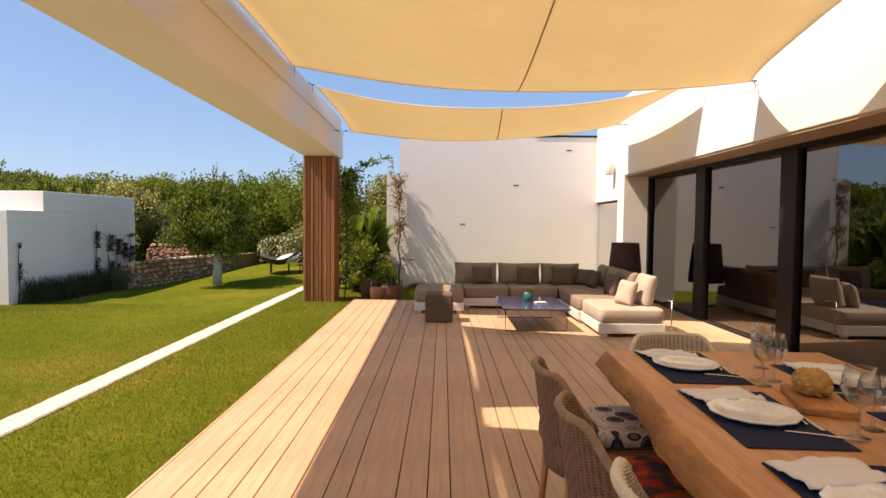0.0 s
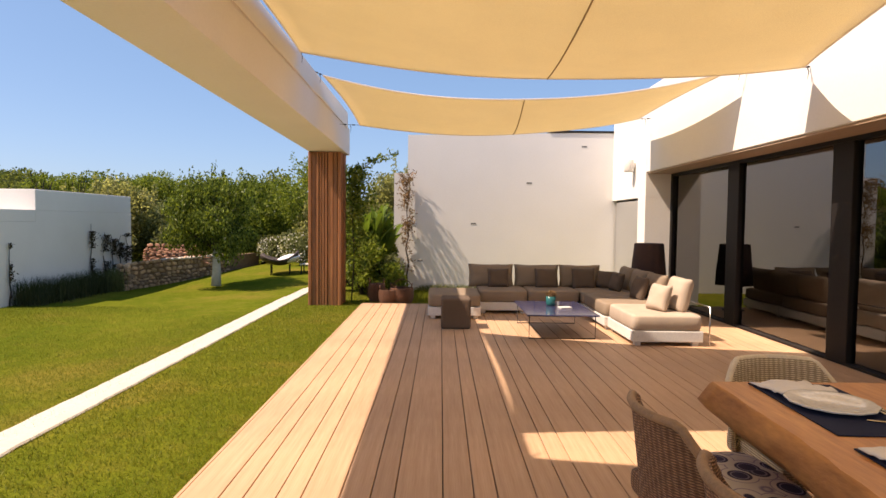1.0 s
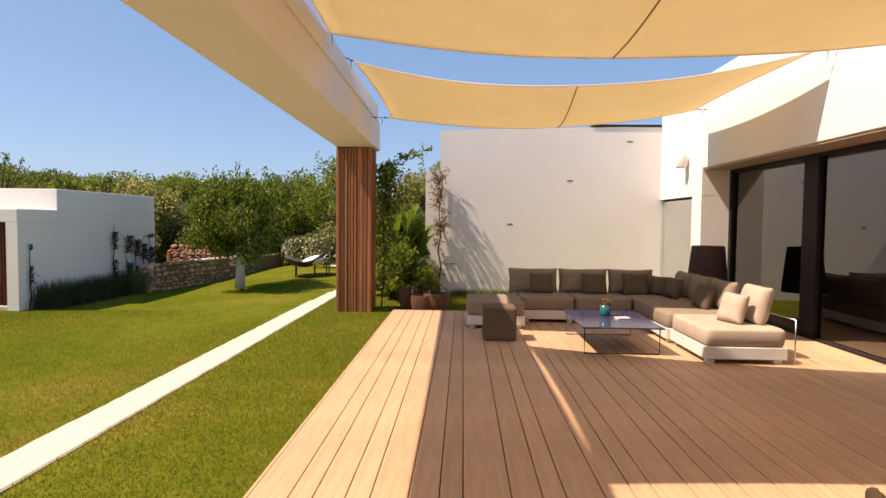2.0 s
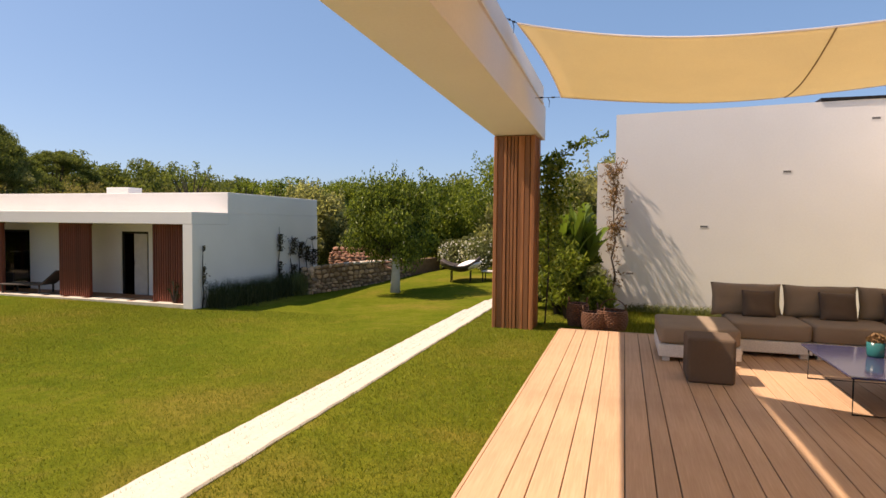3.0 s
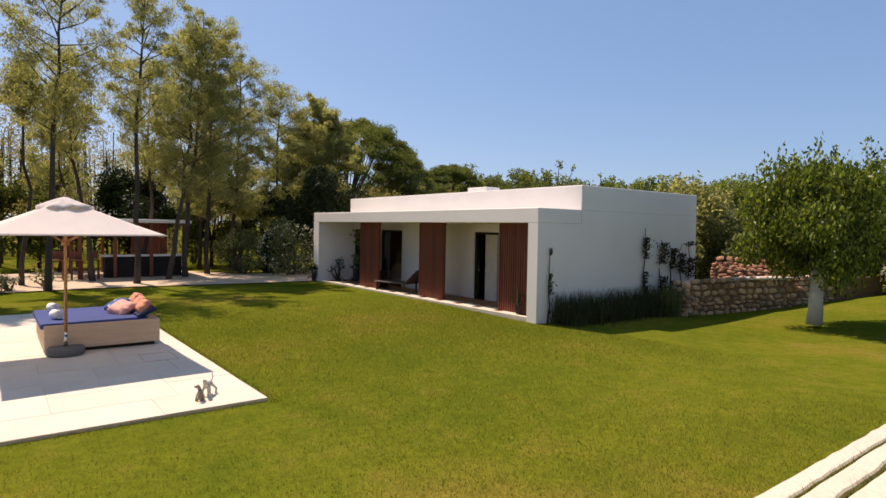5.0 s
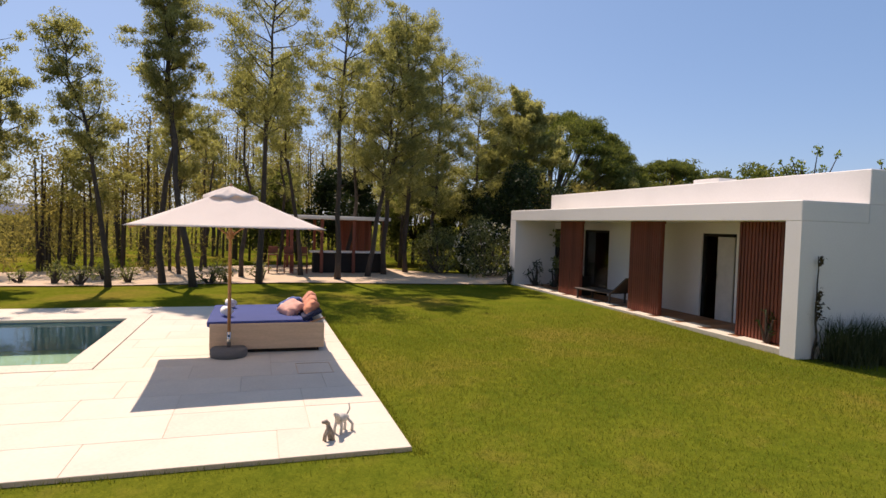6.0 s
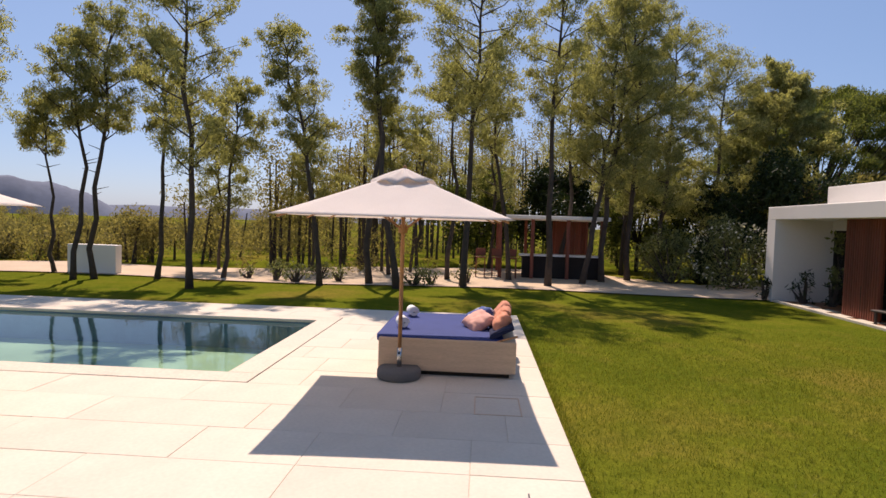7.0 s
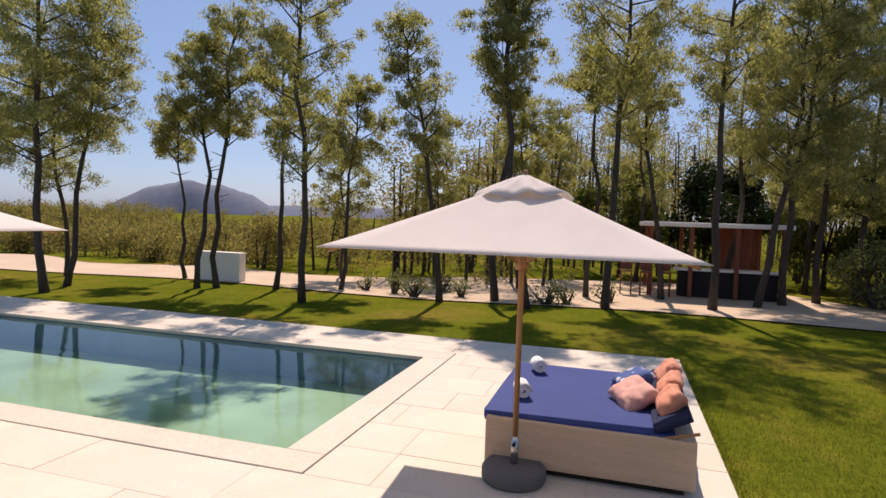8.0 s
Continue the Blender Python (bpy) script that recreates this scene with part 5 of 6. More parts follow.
v, f = leaves(np.concatenate(verts), 0.15, 0.055, q, 0.4)
woods = tagged(new("far_woods", raw_mesh("far_woods", v, f, NEEDLE2)), "dense far pine woods beyond the garden", "woods", kind="stuff")
v, f = leaves(np.concatenate(ridge), 0.36, 0.15, q, 0.4)
tagged(new("far_woods", raw_mesh("far_woods", v, f, UMBRELLA)), "dark green tree line far behind the guest house", "woods", kind="stuff")
tr = part("trunk_stand", trunks, BARK, woods)
tagged(tr, "thin dark trunks")

# distant hill and sea
def hill(name, cx, cy, length, depth, tall, turn, seed, label):
    bm = bmesh.new()
    n, k = 40, 6
    g = []
    for i in range(n + 1):
        u = 2 * i / n - 1
        row = []
        for j in range(k + 1):
            w = 2 * j / k - 1
            z = tall * max(0, 1 - u * u) ** 0.8 * max(0, 1 - w * w) * (1 + 0.22 * noise.noise(Vector((u * 3.1, w, seed))) + 0.05 * noise.noise(Vector((u * 14, w * 3, seed))))
            row.append(bm.verts.new((u * length / 2, w * depth / 2, z)))
        g.append(row)
    for i in range(n):
        for j in range(k):
            bm.faces.new((g[i][j], g[i + 1][j], g[i + 1][j + 1], g[i][j + 1])).smooth = True
    return solid(name, bm, HILLS, label, "hill", m=pose(cx, cy, LOW - 3, 0, 0, turn))


# both far hills share the colour with haze mixed in
hill("backdrop_hill", -439, -346, 150, 80, 30, 132, 2.0, "distant hill with blue-grey haze in its colour")
hill("backdrop_ridge", -700, -330, 700, 120, 16, 110, 5.0, "distant ridge with blue-grey haze in its colour")

# ---- corner sofa ----
def sofa_module(x0, x1, y0, y1, label, seat=TAUPE, feet=True):
    """A low platform of white lacquer with a thick seat cushion."""
    th = thing("sofa_module", ((x0 + x1) / 2, (y0 + y1) / 2, 0), label, "sofa", "corner sofa modules")
    w, d = (x1 - x0) / 2, (y1 - y0) / 2
    part("platform", boxed(-w + 0.005, w - 0.005, -d + 0.005, d - 0.005, 0.055, 0.20, bevel=0.012, seg=2), WHITE, th, "white lacquered platform")
    for a in (-1, 1):
        for b in (-1, 1):
            part("foot", boxed(a * (w - 0.09) - 0.04, a * (w - 0.09) + 0.04, b * (d - 0.09) - 0.04, b * (d - 0.09) + 0.04, 0.0, 0.056), WHITE, th)
    part("seat_cushion", soft(bmesh.new(), pose(0, 0, 0.305), 2 * w - 0.01, 2 * d - 0.01, 0.215, 0.16, 44, 14, seed=x0), seat, th)
    return th


def cushion(x, y, z, sx, sy, sz, turn, tilt, mat, label, seed, group="sofa cushions"):
    return solid("cushion", pillow(bmesh.new(), sx, sy * 1.06, sz * 1.1, seed * 3.7), mat, label, "cushion", group, "thing", pose(x, y, z) @ pose(0, 0, 0, 0, 0, turn) @ pose(0, 0, 0, tilt))


sofa_module(-0.27, 0.62, 11.0, 12.1, "wide taupe ottoman on a white platform")
sofa_module(0.62, 1.50, 11.65, 12.65, "taupe sofa module on a white platform")
sofa_module(1.50, 2.42, 11.65, 12.65, "taupe sofa module on a white platform")
sofa_module(2.42, 3.52, 11.45, 12.65, "taupe corner sofa module on a white platform")
sofa_module(2.42, 3.52, 10.15, 11.45, "taupe sofa module on a white platform")
# chaise end: sunlight painted by a paler cloth than the other modules
sofa_module(2.47, 3.42, 8.98, 10.15, "chaise end of the sofa, sunlight put into its pale cloth", NATURAL)
for n, (x, w) in enumerate(((0.90, 0.86), (1.77, 0.86), (2.60, 0.80))):
    cushion(x, 12.50, 0.60, w, 0.42, 0.20, 0, -12, TAUPE, "taupe back cushion along the sofa", n)
for n, (y, w) in enumerate(((12.15, 0.70), (11.45, 0.72), (10.70, 0.74))):
    cushion(3.40, y, 0.60, w, 0.42, 0.20, -90, -12, TAUPE, "taupe back cushion along the sofa", 5 + n)
cushion(3.29, 9.55, 0.63, 0.62, 0.46, 0.20, -90, -14, NATURAL, "back cushion on the chaise end in the sunlit pale colour", 9)
for n, (x, y, turn, mat, s) in enumerate(((1.02, 12.28, 0, TAUPE2, 0.40), (1.92, 12.28, 0, TAUPE2, 0.42), (2.62, 12.28, 0, TAUPE2, 0.44), (3.02, 12.20, -45, TAUPE2, 0.36), (3.10, 11.80, -80, TAUPE2, 0.38), (3.14, 10.72, -85, TAUPE2, 0.42))):
    cushion(x, y, 0.57, s, s * 0.86, 0.15, turn, -16, mat, "dark taupe scatter cushion on the sofa", 20 + n)
cushion(2.99, 9.46, 0.59, 0.40, 0.36, 0.14, -72, -18, NATURAL, "scatter cushion on the chaise end in the sunlit pale colour", 31)
rail = thing("sofa_arm_rail", (3.50, 9.90, 0), "thin steel rail behind the chaise end", "rail")
bm = bmesh.new()
tube(bm, [(0, -0.9, 0.0), (0, -0.9, 0.52), (0, 0.2, 0.52), (0, 0.2, 0.0)], [0.009] * 4, 6)
part("bar", bm, STEEL, rail)

pouf = thing("pouf", (0.18, 10.31, 0), "square taupe fabric pouf on the deck", "pouf")
part("body", boxed(-0.225, 0.225, -0.225, 0.225, 0.0, 0.46, bevel=0.045, seg=4), TAUPE2, pouf)

ct = thing("coffee_table", (1.64, 10.12, 0), "low dark glossy coffee table on thin steel frames", "coffee table")
part("tabletop", boxed(-0.50, 0.50, -0.78, 0.68, 0.325, 0.345, bevel=0.004), BLACKGLASS, ct, "dark glossy mottled top")
for y in (-0.70, 0.55):
    bm = bmesh.new()
    tube(bm, [(-0.46, y, 0.32), (-0.46, y, 0.008), (0.46, y, 0.008), (0.46, y, 0.32)], [0.008] * 4, 6)
    part("leg_frame", bm, IRON, ct)
bm = bmesh.new()
for x in (-0.46, 0.46):
    rod(bm, (x, -0.70, 0.312), (x, 0.55, 0.312), 0.008, 6)
part("side_rail", bm, IRON, ct)
plant = thing("potted_plant", (1.64, 10.30, 0.345), "small red-leaved plant in a teal pot", "potted plant")
part("pot", turned(bmesh.new(), [(0, 0), (0.062, 0), (0.072, 0.02), (0.075, 0.14), (0.066, 0.142), (0.06, 0.12), (0, 0.12)], 20), TEAL, plant, "teal glazed pot")
q = np.random.default_rng(4)
v, f = leaves(blob_points(q, (0, 0, 0.17), (0.075, 0.075, 0.055), 130, 0.3), 0.055, 0.035, q)
ob = new("foliage", raw_mesh("foliage", v, f, DRYLEAF))
ob.parent = plant
book = thing("book", (1.80, 10.02, 0.345, 0, 0, 12), "small pale book on the coffee table", "book")
part("pages", boxed(-0.09, 0.09, -0.06, 0.06, 0.0, 0.02, bevel=0.003), WHITE, book)

lamp = thing("floor_lamp", (3.86, 12.35, 0), "large floor lamp with a dark brown tapered shade", "floor lamp")
part("foot", turned(bmesh.new(), [(0, 0), (0.2, 0), (0.2, 0.02), (0, 0.025)], 24), IRON, lamp)
part("stem", turned(bmesh.new(), [(0, 0.02), (0.018, 0.02), (0.018, 0.7), (0, 0.7)], 12), IRON, lamp)
bm = turned(bmesh.new(), [(0.33, 0.48), (0.315, 0.72), (0.29, 0.98), (0.265, 1.24), (0.255, 1.25), (0.0, 1.25)], 36)
part("shade", bm, SHADE, lamp, "dark brown tapered drum shade")


# ---- baskets and pots at the deck's end ----
def basket(x, y, r, tall, seed):
    th = thing("wicker_basket", (x, y, -0.02), "dark woven wicker basket at the deck end", "basket", "baskets at the deck end")
    bm = bmesh.new()
    rows = 11
    for k in range(rows):
        z = 0.015 + tall * k / rows
        rad = r * (0.86 + 0.2 * math.sin(math.pi * (k + 1) / (rows + 3)))
        m = 40
        pts = [(math.cos(2 * math.pi * i / m) * (rad + 0.007 * (-1) ** (i + k)), math.sin(2 * math.pi * i / m) * (rad + 0.007 * (-1) ** (i + k)), z) for i in range(m + 1)]
        tube(bm, pts, [tall / rows * 0.55] * (m + 1), 5, False)
    part("weave", bm, WICKER, th)
    part("lining", turned(bmesh.new(), [(0, 0.01), (r * 0.84, 0.01), (r * 0.95, tall * 0.5), (r * 0.86, tall * 0.88), (0, tall * 0.8)], 24), DARK, th)
    for s in (-1, 1):
        bm = bmesh.new()
        tube(bm, [(s * r * 0.9, -0.05, tall), (s * r * 0.98, -0.04, tall + 0.09), (s * r * 0.98, 0.04, tall + 0.09), (s * r * 0.9, 0.05, tall)], [0.009] * 4, 6)
        part("handle", bm, WICKER, th)
    return th


big = basket(-0.84, 13.10, 0.22, 0.30, 1)
bm = bmesh.new()
tube(bm, [(0.20 * math.cos(0.35 * k - 0.2) + 0.02, 0.0, 0.27 + 0.20 * math.sin(0.35 * k - 0.2)) for k in range(11)], [0.008] * 11, 6)
part("hoop", bm, WICKER, big)
basket(-1.10, 12.99, 0.165, 0.27, 2)
basket(-1.36, 13.30, 0.15, 0.36, 3)


# ---- planting between column and garden wall ----
def banana(x, y, z, tall, seed):
    rr = random.Random(seed)
    th = thing("banana_plant", (x, y, z), "banana plant with long upright green leaves", "banana plant")
    st = bmesh.new()
    tube(st, [(0, 0, -0.05), (0.02, 0, tall * 0.25), (0.03, 0.01, tall * 0.5)], [0.07, 0.055, 0.04], 8)
    part("stem", st, BANANA, th)
    for k in range(14):
        bm = bmesh.new()
        a = rr.uniform(0, 6.28)
        out, up = rr.uniform(0.15, 0.6), tall * rr.uniform(0.65, 1.0)
        n = 10
        g = []
        for i in range(n + 1):
            t = i / n
            c = Vector((math.cos(a) * out * t ** 1.6, math.sin(a) * out * t ** 1.6, tall * 0.35 + (up - tall * 0.35) * (t - 0.25 * t ** 3)))
            w = 0.078 * math.sin(math.pi * min(1, 0.08 + 0.92 * t)) ** 0.6
            s = Vector((-math.sin(a), math.cos(a), 0)) * w
            lift = Vector((0, 0, 0.04 * w / 0.115))
            g.append((bm.verts.new(c - s + lift), bm.verts.new(c), bm.verts.new(c + s + lift)))
        for p, r in zip(g, g[1:]):
            bm.faces.new((p[0], p[1], r[1], r[0])).smooth = True
            bm.faces.new((p[1], p[2], r[2], r[1])).smooth = True
        part("leaf", bm, BANANA, th)
    return th


for n, (x, y, tall) in enumerate(((-1.52, 14.75, 2.5), (-1.30, 15.05, 2.1), (-1.85, 15.0, 2.3))):
    banana(x, y, -0.02, tall, 40 + n)
rr = random.Random(44)
for n, (x, y, s, tall) in enumerate(((-1.82, 14.6, 0.34, 1.7), (-1.60, 14.15, 0.28, 1.0), (-1.28, 14.5, 0.28, 0.9), (-1.12, 14.05, 0.2, 0.6), (-1.55, 15.2, 0.34, 1.7), (-1.95, 15.3, 0.4, 1.8), (-1.32, 15.2, 0.2, 1.3), (-2.4, 15.2, 0.5, 1.5), (-2.3, 16.4, 0.7, 2.2), (-1.5, 16.8, 0.6, 2.0))):
    shrub("garden_shrub", (x, y, -0.02), round_blobs(rr, s, 0.12, tall, 20, 0.20), (LEAF, LEAF, SAGE)[n % 3], 400 + n, (0.13, 0.05), 800, "leafy green shrub beside the slatted column", "shrub")
climb = thing("column_climber", (-1.90, 13.45, -0.03), "green climber on the column with a wispy top", "climbing plant")
q = np.random.default_rng(55)
k = 1300
c = np.column_stack([q.normal(0.06, 0.10, k), q.normal(0.06, 0.12, k), 0.6 + q.uniform(0.0, 1.0, k) ** 0.6 * 2.15])
c = np.concatenate([c, np.column_stack([q.uniform(0, 0.95, 130), q.normal(0.0, 0.05, 130), np.zeros(130)])])
c[k:, 2] = 2.65 + 0.42 * (c[k:, 0]) ** 0.7 + q.normal(0, 0.045, 130)
c = np.concatenate([c, np.column_stack([q.normal(0.20, 0.16, 480), q.normal(0.1, 0.12, 480), q.uniform(1.8, 2.7, 480)])])
c = np.concatenate([c, np.column_stack([q.uniform(-1.05, -0.7, 60), q.normal(0.1, 0.04, 60), q.normal(2.5, 0.035, 60)])])
v, f = leaves(c, 0.105, 0.042, q)
ob = new("foliage", raw_mesh("foliage", v, f, LEAF))
ob.parent = climb
part("stem", tube(bmesh.new(), [(0, 0, -0.05), (0.05, 0.03, 0.9), (0.0, 0.06, 1.8), (0.1, 0.02, 2.6), (0.45, 0.0, 2.9), (0.95, 0.0, 3.06)], [0.013, 0.012, 0.011, 0.009, 0.006, 0.003], 6), BARK, climb)
vine("wall_climber", -0.86, 15.57, -0.02, 2.6, 61, DRYLEAF, 0.09, 480, 0.065, "dry brown climber on the white garden wall")
q = np.random.default_rng(66)
twigs = bmesh.new()
c = []
for k in range(64):
    z = 0.7 + 1.95 * q.uniform(0, 1) ** 0.55
    far = 0.10 + 0.42 * q.uniform(0, 1) ** 1.3
    x = q.normal(0, 0.05)
    tip = np.array([x + q.normal(0, 0.10), -far, z + q.uniform(-0.05, 0.2)])
    tube(twigs, [(x * 0.4, -0.01, z - 0.05), ((x + tip[0]) / 2, -far / 2, z + 0.03), tip], [0.006, 0.005, 0.002], 4, False)
    for g in range(7):
        c.append(np.array([x, 0, z]) + (tip - np.array([x, 0, z])) * q.uniform(0.3, 1.05) + q.normal(0, 0.03, 3) * np.array([1, 0.6, 1]))
c = np.array(c)
c[:, 1] = np.minimum(c[:, 1], -0.03)
w = thing("wall_climber", (-0.86, 15.56, 0.0), "wispy dry twigs standing off the garden wall", "climbing plant")
part("twigs", twigs, BARK, w)
v, f = leaves(c, 0.13, 0.022, q, 0.1)
ob = new("dry_growth", raw_mesh("dry_growth", v, f, DRYLEAF))
ob.parent = w
n = 900
q = np.random.default_rng(67)
tuft_bed("grass_border", "pale grass along the foot of the garden wall", np.column_stack([q.uniform(-0.6, 1.5, n), q.uniform(15.3, 15.55, n), np.full(n, -0.04)]), 0.16, SAGE, 7)

# ---- stone wall and garden seats ----
stonewall = thing("stone_wall", (0, 0, 0), "low rubble stone garden wall with a pale capping", "wall", kind="structure")
A, B = Vector((-10.65, 21.15, 0)), Vector((-8.75, 29.5, 0))
along = (B - A).normalized()
across = Vector((-along.y, along.x, 0))
turn = math.degrees(math.atan2(along.y, along.x))
top_z = 0.07
bm = boxed(0, (B - A).length, 0.03, 0.40, -1.1, top_z - 0.03)
part("core", bm, MORTAR, stonewall).matrix_basis = pose(A.x, A.y, 0, 0, 0, turn)
stone_shapes = []
rr = random.Random(17)
for k in range(14):
    bm = bmesh.new()
    bmesh.ops.create_icosphere(bm, subdivisions=1, radius=0.5)
    for vv in bm.verts:
        vv.co = Vector([math.copysign(abs(c) ** 0.6, c) for c in vv.co]) * 0.62 * rr.uniform(0.82, 1.12)
    stone_shapes.append(mesh_of("stone", bm, RUBBLE))


def rubble(length, m, z_from, z_to, count, y=0.02, shapes=stone_shapes, owner=stonewall):
    made, z = 0, z_from
    while z < z_to and made < count:
        h = rr.uniform(0.09, 0.20)
        u = rr.uniform(-0.1, 0)
        while u < length and made < count:
            w = rr.uniform(0.10, 0.42)
            piece("stone", rr.choice(shapes), owner, m @ pose(u + w / 2, y, z + h / 2 + rr.uniform(-0.03, 0.03), rr.uniform(-8, 8), rr.uniform(-14, 14), rr.uniform(-8, 8)) @ Matrix.Diagonal((w, rr.uniform(0.10, 0.20), h * rr.uniform(0.85, 1.2), 1)))
            u += w * 0.97
            made += 1
        z += h * 0.95


base_m = pose(A.x, A.y, 0, 0, 0, turn)
rubble(6.4, base_m @ pose(0, 0.40, 0), -0.88, top_z - 0.02, 5)
rubble(6.0, base_m, -0.86, top_z - 0.02, 215)
rubble(0.45, base_m @ pose(-0.02, 0.42, 0, 0, 0, -90), -0.9, top_z - 0.02, 30)
part("capping", boxed(2.2, 6.2, -0.05, 0.44, top_z, top_z + 0.05, bevel=0.012), STEP, stonewall, "pale capping stones").matrix_basis = base_m
terrace = thing("stone_terrace", (-10.2, 25.5, LOW), "raised rubble stone planting bed behind the garden wall", "stone bed", kind="structure")
part("core", boxed(-1.85, 0.45, -0.32, 0.32, 0, 0.92, bevel=0.05), MORTAR, terrace)
red_shapes = []
for me in stone_shapes[:8]:
    twin = me.copy()
    twin.materials[0] = REDSTONE
    red_shapes.append(twin)
rubble(2.4, pose(-1.9, -0.34, 0), 0.45, 1.06, 60, 0.0, red_shapes, terrace)
rubble(2.4, pose(-1.9, 0.0, 0), 0.86, 1.16, 30, 0.0, red_shapes, terrace)


def shell_seat(x, y, turn, label):
    """A big scoop-shaped garden daybed on short legs."""
    z = level(x, y)
    th = thing("garden_daybed", (x, y, z, 0, 0, turn), label, "garden daybed", "garden daybeds")
    bm = bmesh.new()
    g = []
    for i in range(9):
        u = i / 8
        row = []
        for j in range(9):
            w = 2 * j / 8 - 1
            row.append(bm.verts.new((-0.75 + 1.45 * u, w * (0.62 - 0.25 * (2 * u - 1) ** 2), 0.34 + 0.34 * (2 * u - 1) ** 2 * (1 if u > 0.5 else 0.7) + 0.22 * w * w)))
        g.append(row)
    for i in range(8):
        for j in range(8):
            bm.faces.new((g[i][j], g[i + 1][j], g[i + 1][j + 1], g[i][j + 1])).smooth = True
    s = part("shell", bm, LOUNGE, th, "dark woven shell")
    s.modifiers.new("thick", "SOLIDIFY").thickness = 0.05
    part("canopy", soft(bmesh.new(), pose(0.28, 0, 0.60, 0, -16, 0), 1.0, 1.0, 0.34, 0.9), NAPKIN, th, "pale cloth half canopy")
    for a in (-0.35, 0.35):
        for b in (-0.3, 0.3):
            part("leg", boxed(a - 0.02, a + 0.02, b - 0.02, b + 0.02, -0.02, 0.40), IRON, th)
    return th


shell_seat(-6.4, 24.6, 12, "dark shell-shaped garden daybed with a pale cushion on the lawn")
shell_seat(-3.9, 24.9, -20, "dark shell-shaped garden daybed on the lawn")
gt = thing("garden_table", (-5.1, 24.7, level(-5.1, 24.7)), "low pale garden table between the daybeds", "table")
part("tabletop", boxed(-0.5, 0.5, -0.28, 0.28, 0.33, 0.37, bevel=0.01), STEP, gt)
for a in (-0.45, 0.45):
    for b in (-0.22, 0.22):
        part("leg", boxed(a - 0.02, a + 0.02, b - 0.02, b + 0.02, -0.02, 0.33), IRON, gt)


# ---- dining table ----
TZ = 0.93
dt = thing("dining_table", (0, 0, 0), "long live-edge oak dining table", "dining table")
bm = bmesh.new()
rr = random.Random(5)
n = 44
rows = []
for i in range(n + 1):
    t = i / n
    y = 0.2 + 3.64 * t
    wob = 0.035 * noise.noise(Vector((y * 1.7, 0.3, 0))) + 0.012 * noise.noise(Vector((y * 7, 2, 0)))
    wob2 = 0.035 * noise.noise(Vector((y * 1.5, 5.3, 0))) + 0.012 * noise.noise(Vector((y * 7, 8, 0)))
    l, r = 0.945 + 0.060 * (y - 2.13) + wob, 2.20 + 0.060 * (y - 2.13) + wob2
    under = 0.045 + 0.03 * noise.noise(Vector((y * 3, 11, 0)))
    rows.append([bm.verts.new(p) for p in ((l + 0.058, y, TZ), (l + 0.046, y, TZ - 0.008), (l - 0.012 + 0.5 * wob, y, TZ - 0.075), (l + under * 0.6, y, TZ - 0.115), (r - under, y, TZ - 0.115), (r, y, TZ - 0.05), (r - 0.02, y, TZ))])
for p, q in zip(rows, rows[1:]):
    for k in range(7):
        bm.faces.new((p[k], p[(k + 1) % 7], q[(k + 1) % 7], q[k])).smooth = k in (0, 1, 2, 4, 5)
bm.faces.new(rows[0])
bm.faces.new(rows[-1][::-1])
slab = part("tabletop", bm, OAK, dt, "thick oak slab with a wavy natural edge")
slab.data.materials.append(BARKED)
for f in slab.data.polygons:
    if abs(f.normal.z) < 0.85:
        f.material_index = 1
for y in (1.0, 3.35):
    part("trestle", boxed(1.35, 1.95, y - 0.05, y + 0.05, 0.0, TZ - 0.113, bevel=0.01), IRON, dt)


def placemat(x, y, turn):
    return solid("placemat", boxed(-0.17, 0.17, -0.31, 0.31, 0, 0.004, bevel=0.001), NAVY, "dark navy cloth placemat on the table", "placemat", "placemats", "thing", pose(x, y, TZ + 0.001, 0, 0, turn))


def plate(x, y):
    bm = bmesh.new()
    s = 48
    prof = ((0.0, 0.006), (0.085, 0.006), (0.10, 0.011), (0.148, 0.021), (0.152, 0.020), (0.150, 0.014), (0.10, 0.003), (0.0, 0.0))
    rings = []
    for r, z in prof:
        rings.append([bm.verts.new((max(r, 0.0005) * (1 + (0.02 * math.cos(12 * t) if r > 0.12 else 0)) * math.cos(t), max(r, 0.0005) * (1 + (0.02 * math.cos(12 * t) if r > 0.12 else 0)) * math.sin(t), z)) for t in (2 * math.pi * k / s for k in range(s))])
    for a, b in zip(rings, rings[1:]):
        for k in range(s):
            bm.faces.new((a[k], a[(k + 1) % s], b[(k + 1) % s], b[k])).smooth = True
    return solid("plate", bm, PLATE, "white scalloped dinner plate on a navy placemat", "plate", "dinner plates", "thing", pose(x, y, TZ + 0.006))


def napkin(x, y, turn, seed):
    bm = bmesh.new()
    n = 10
    g = [[bm.verts.new((-0.13 + 0.26 * i / n, -0.09 + 0.18 * j / n, 0.006 + 0.018 * (noise.noise(Vector((i * 0.45, j * 0.6, seed))) + 0.6) * (1 - (j / n) * 0.4))) for j in range(n + 1)] for i in range(n + 1)]
    for i in range(n):
        for j in range(n):
            bm.faces.new((g[i][j], g[i + 1][j], g[i + 1][j + 1], g[i][j + 1])).smooth = True
    ob = solid("napkin", bm, NAPKIN, "crumpled pale linen napkin beside a plate", "napkin", "napkins", "thing", pose(x, y, TZ + 0.004, 0, 0, turn))
    ob.modifiers.new("thick", "SOLIDIFY").thickness = 0.004
    return ob


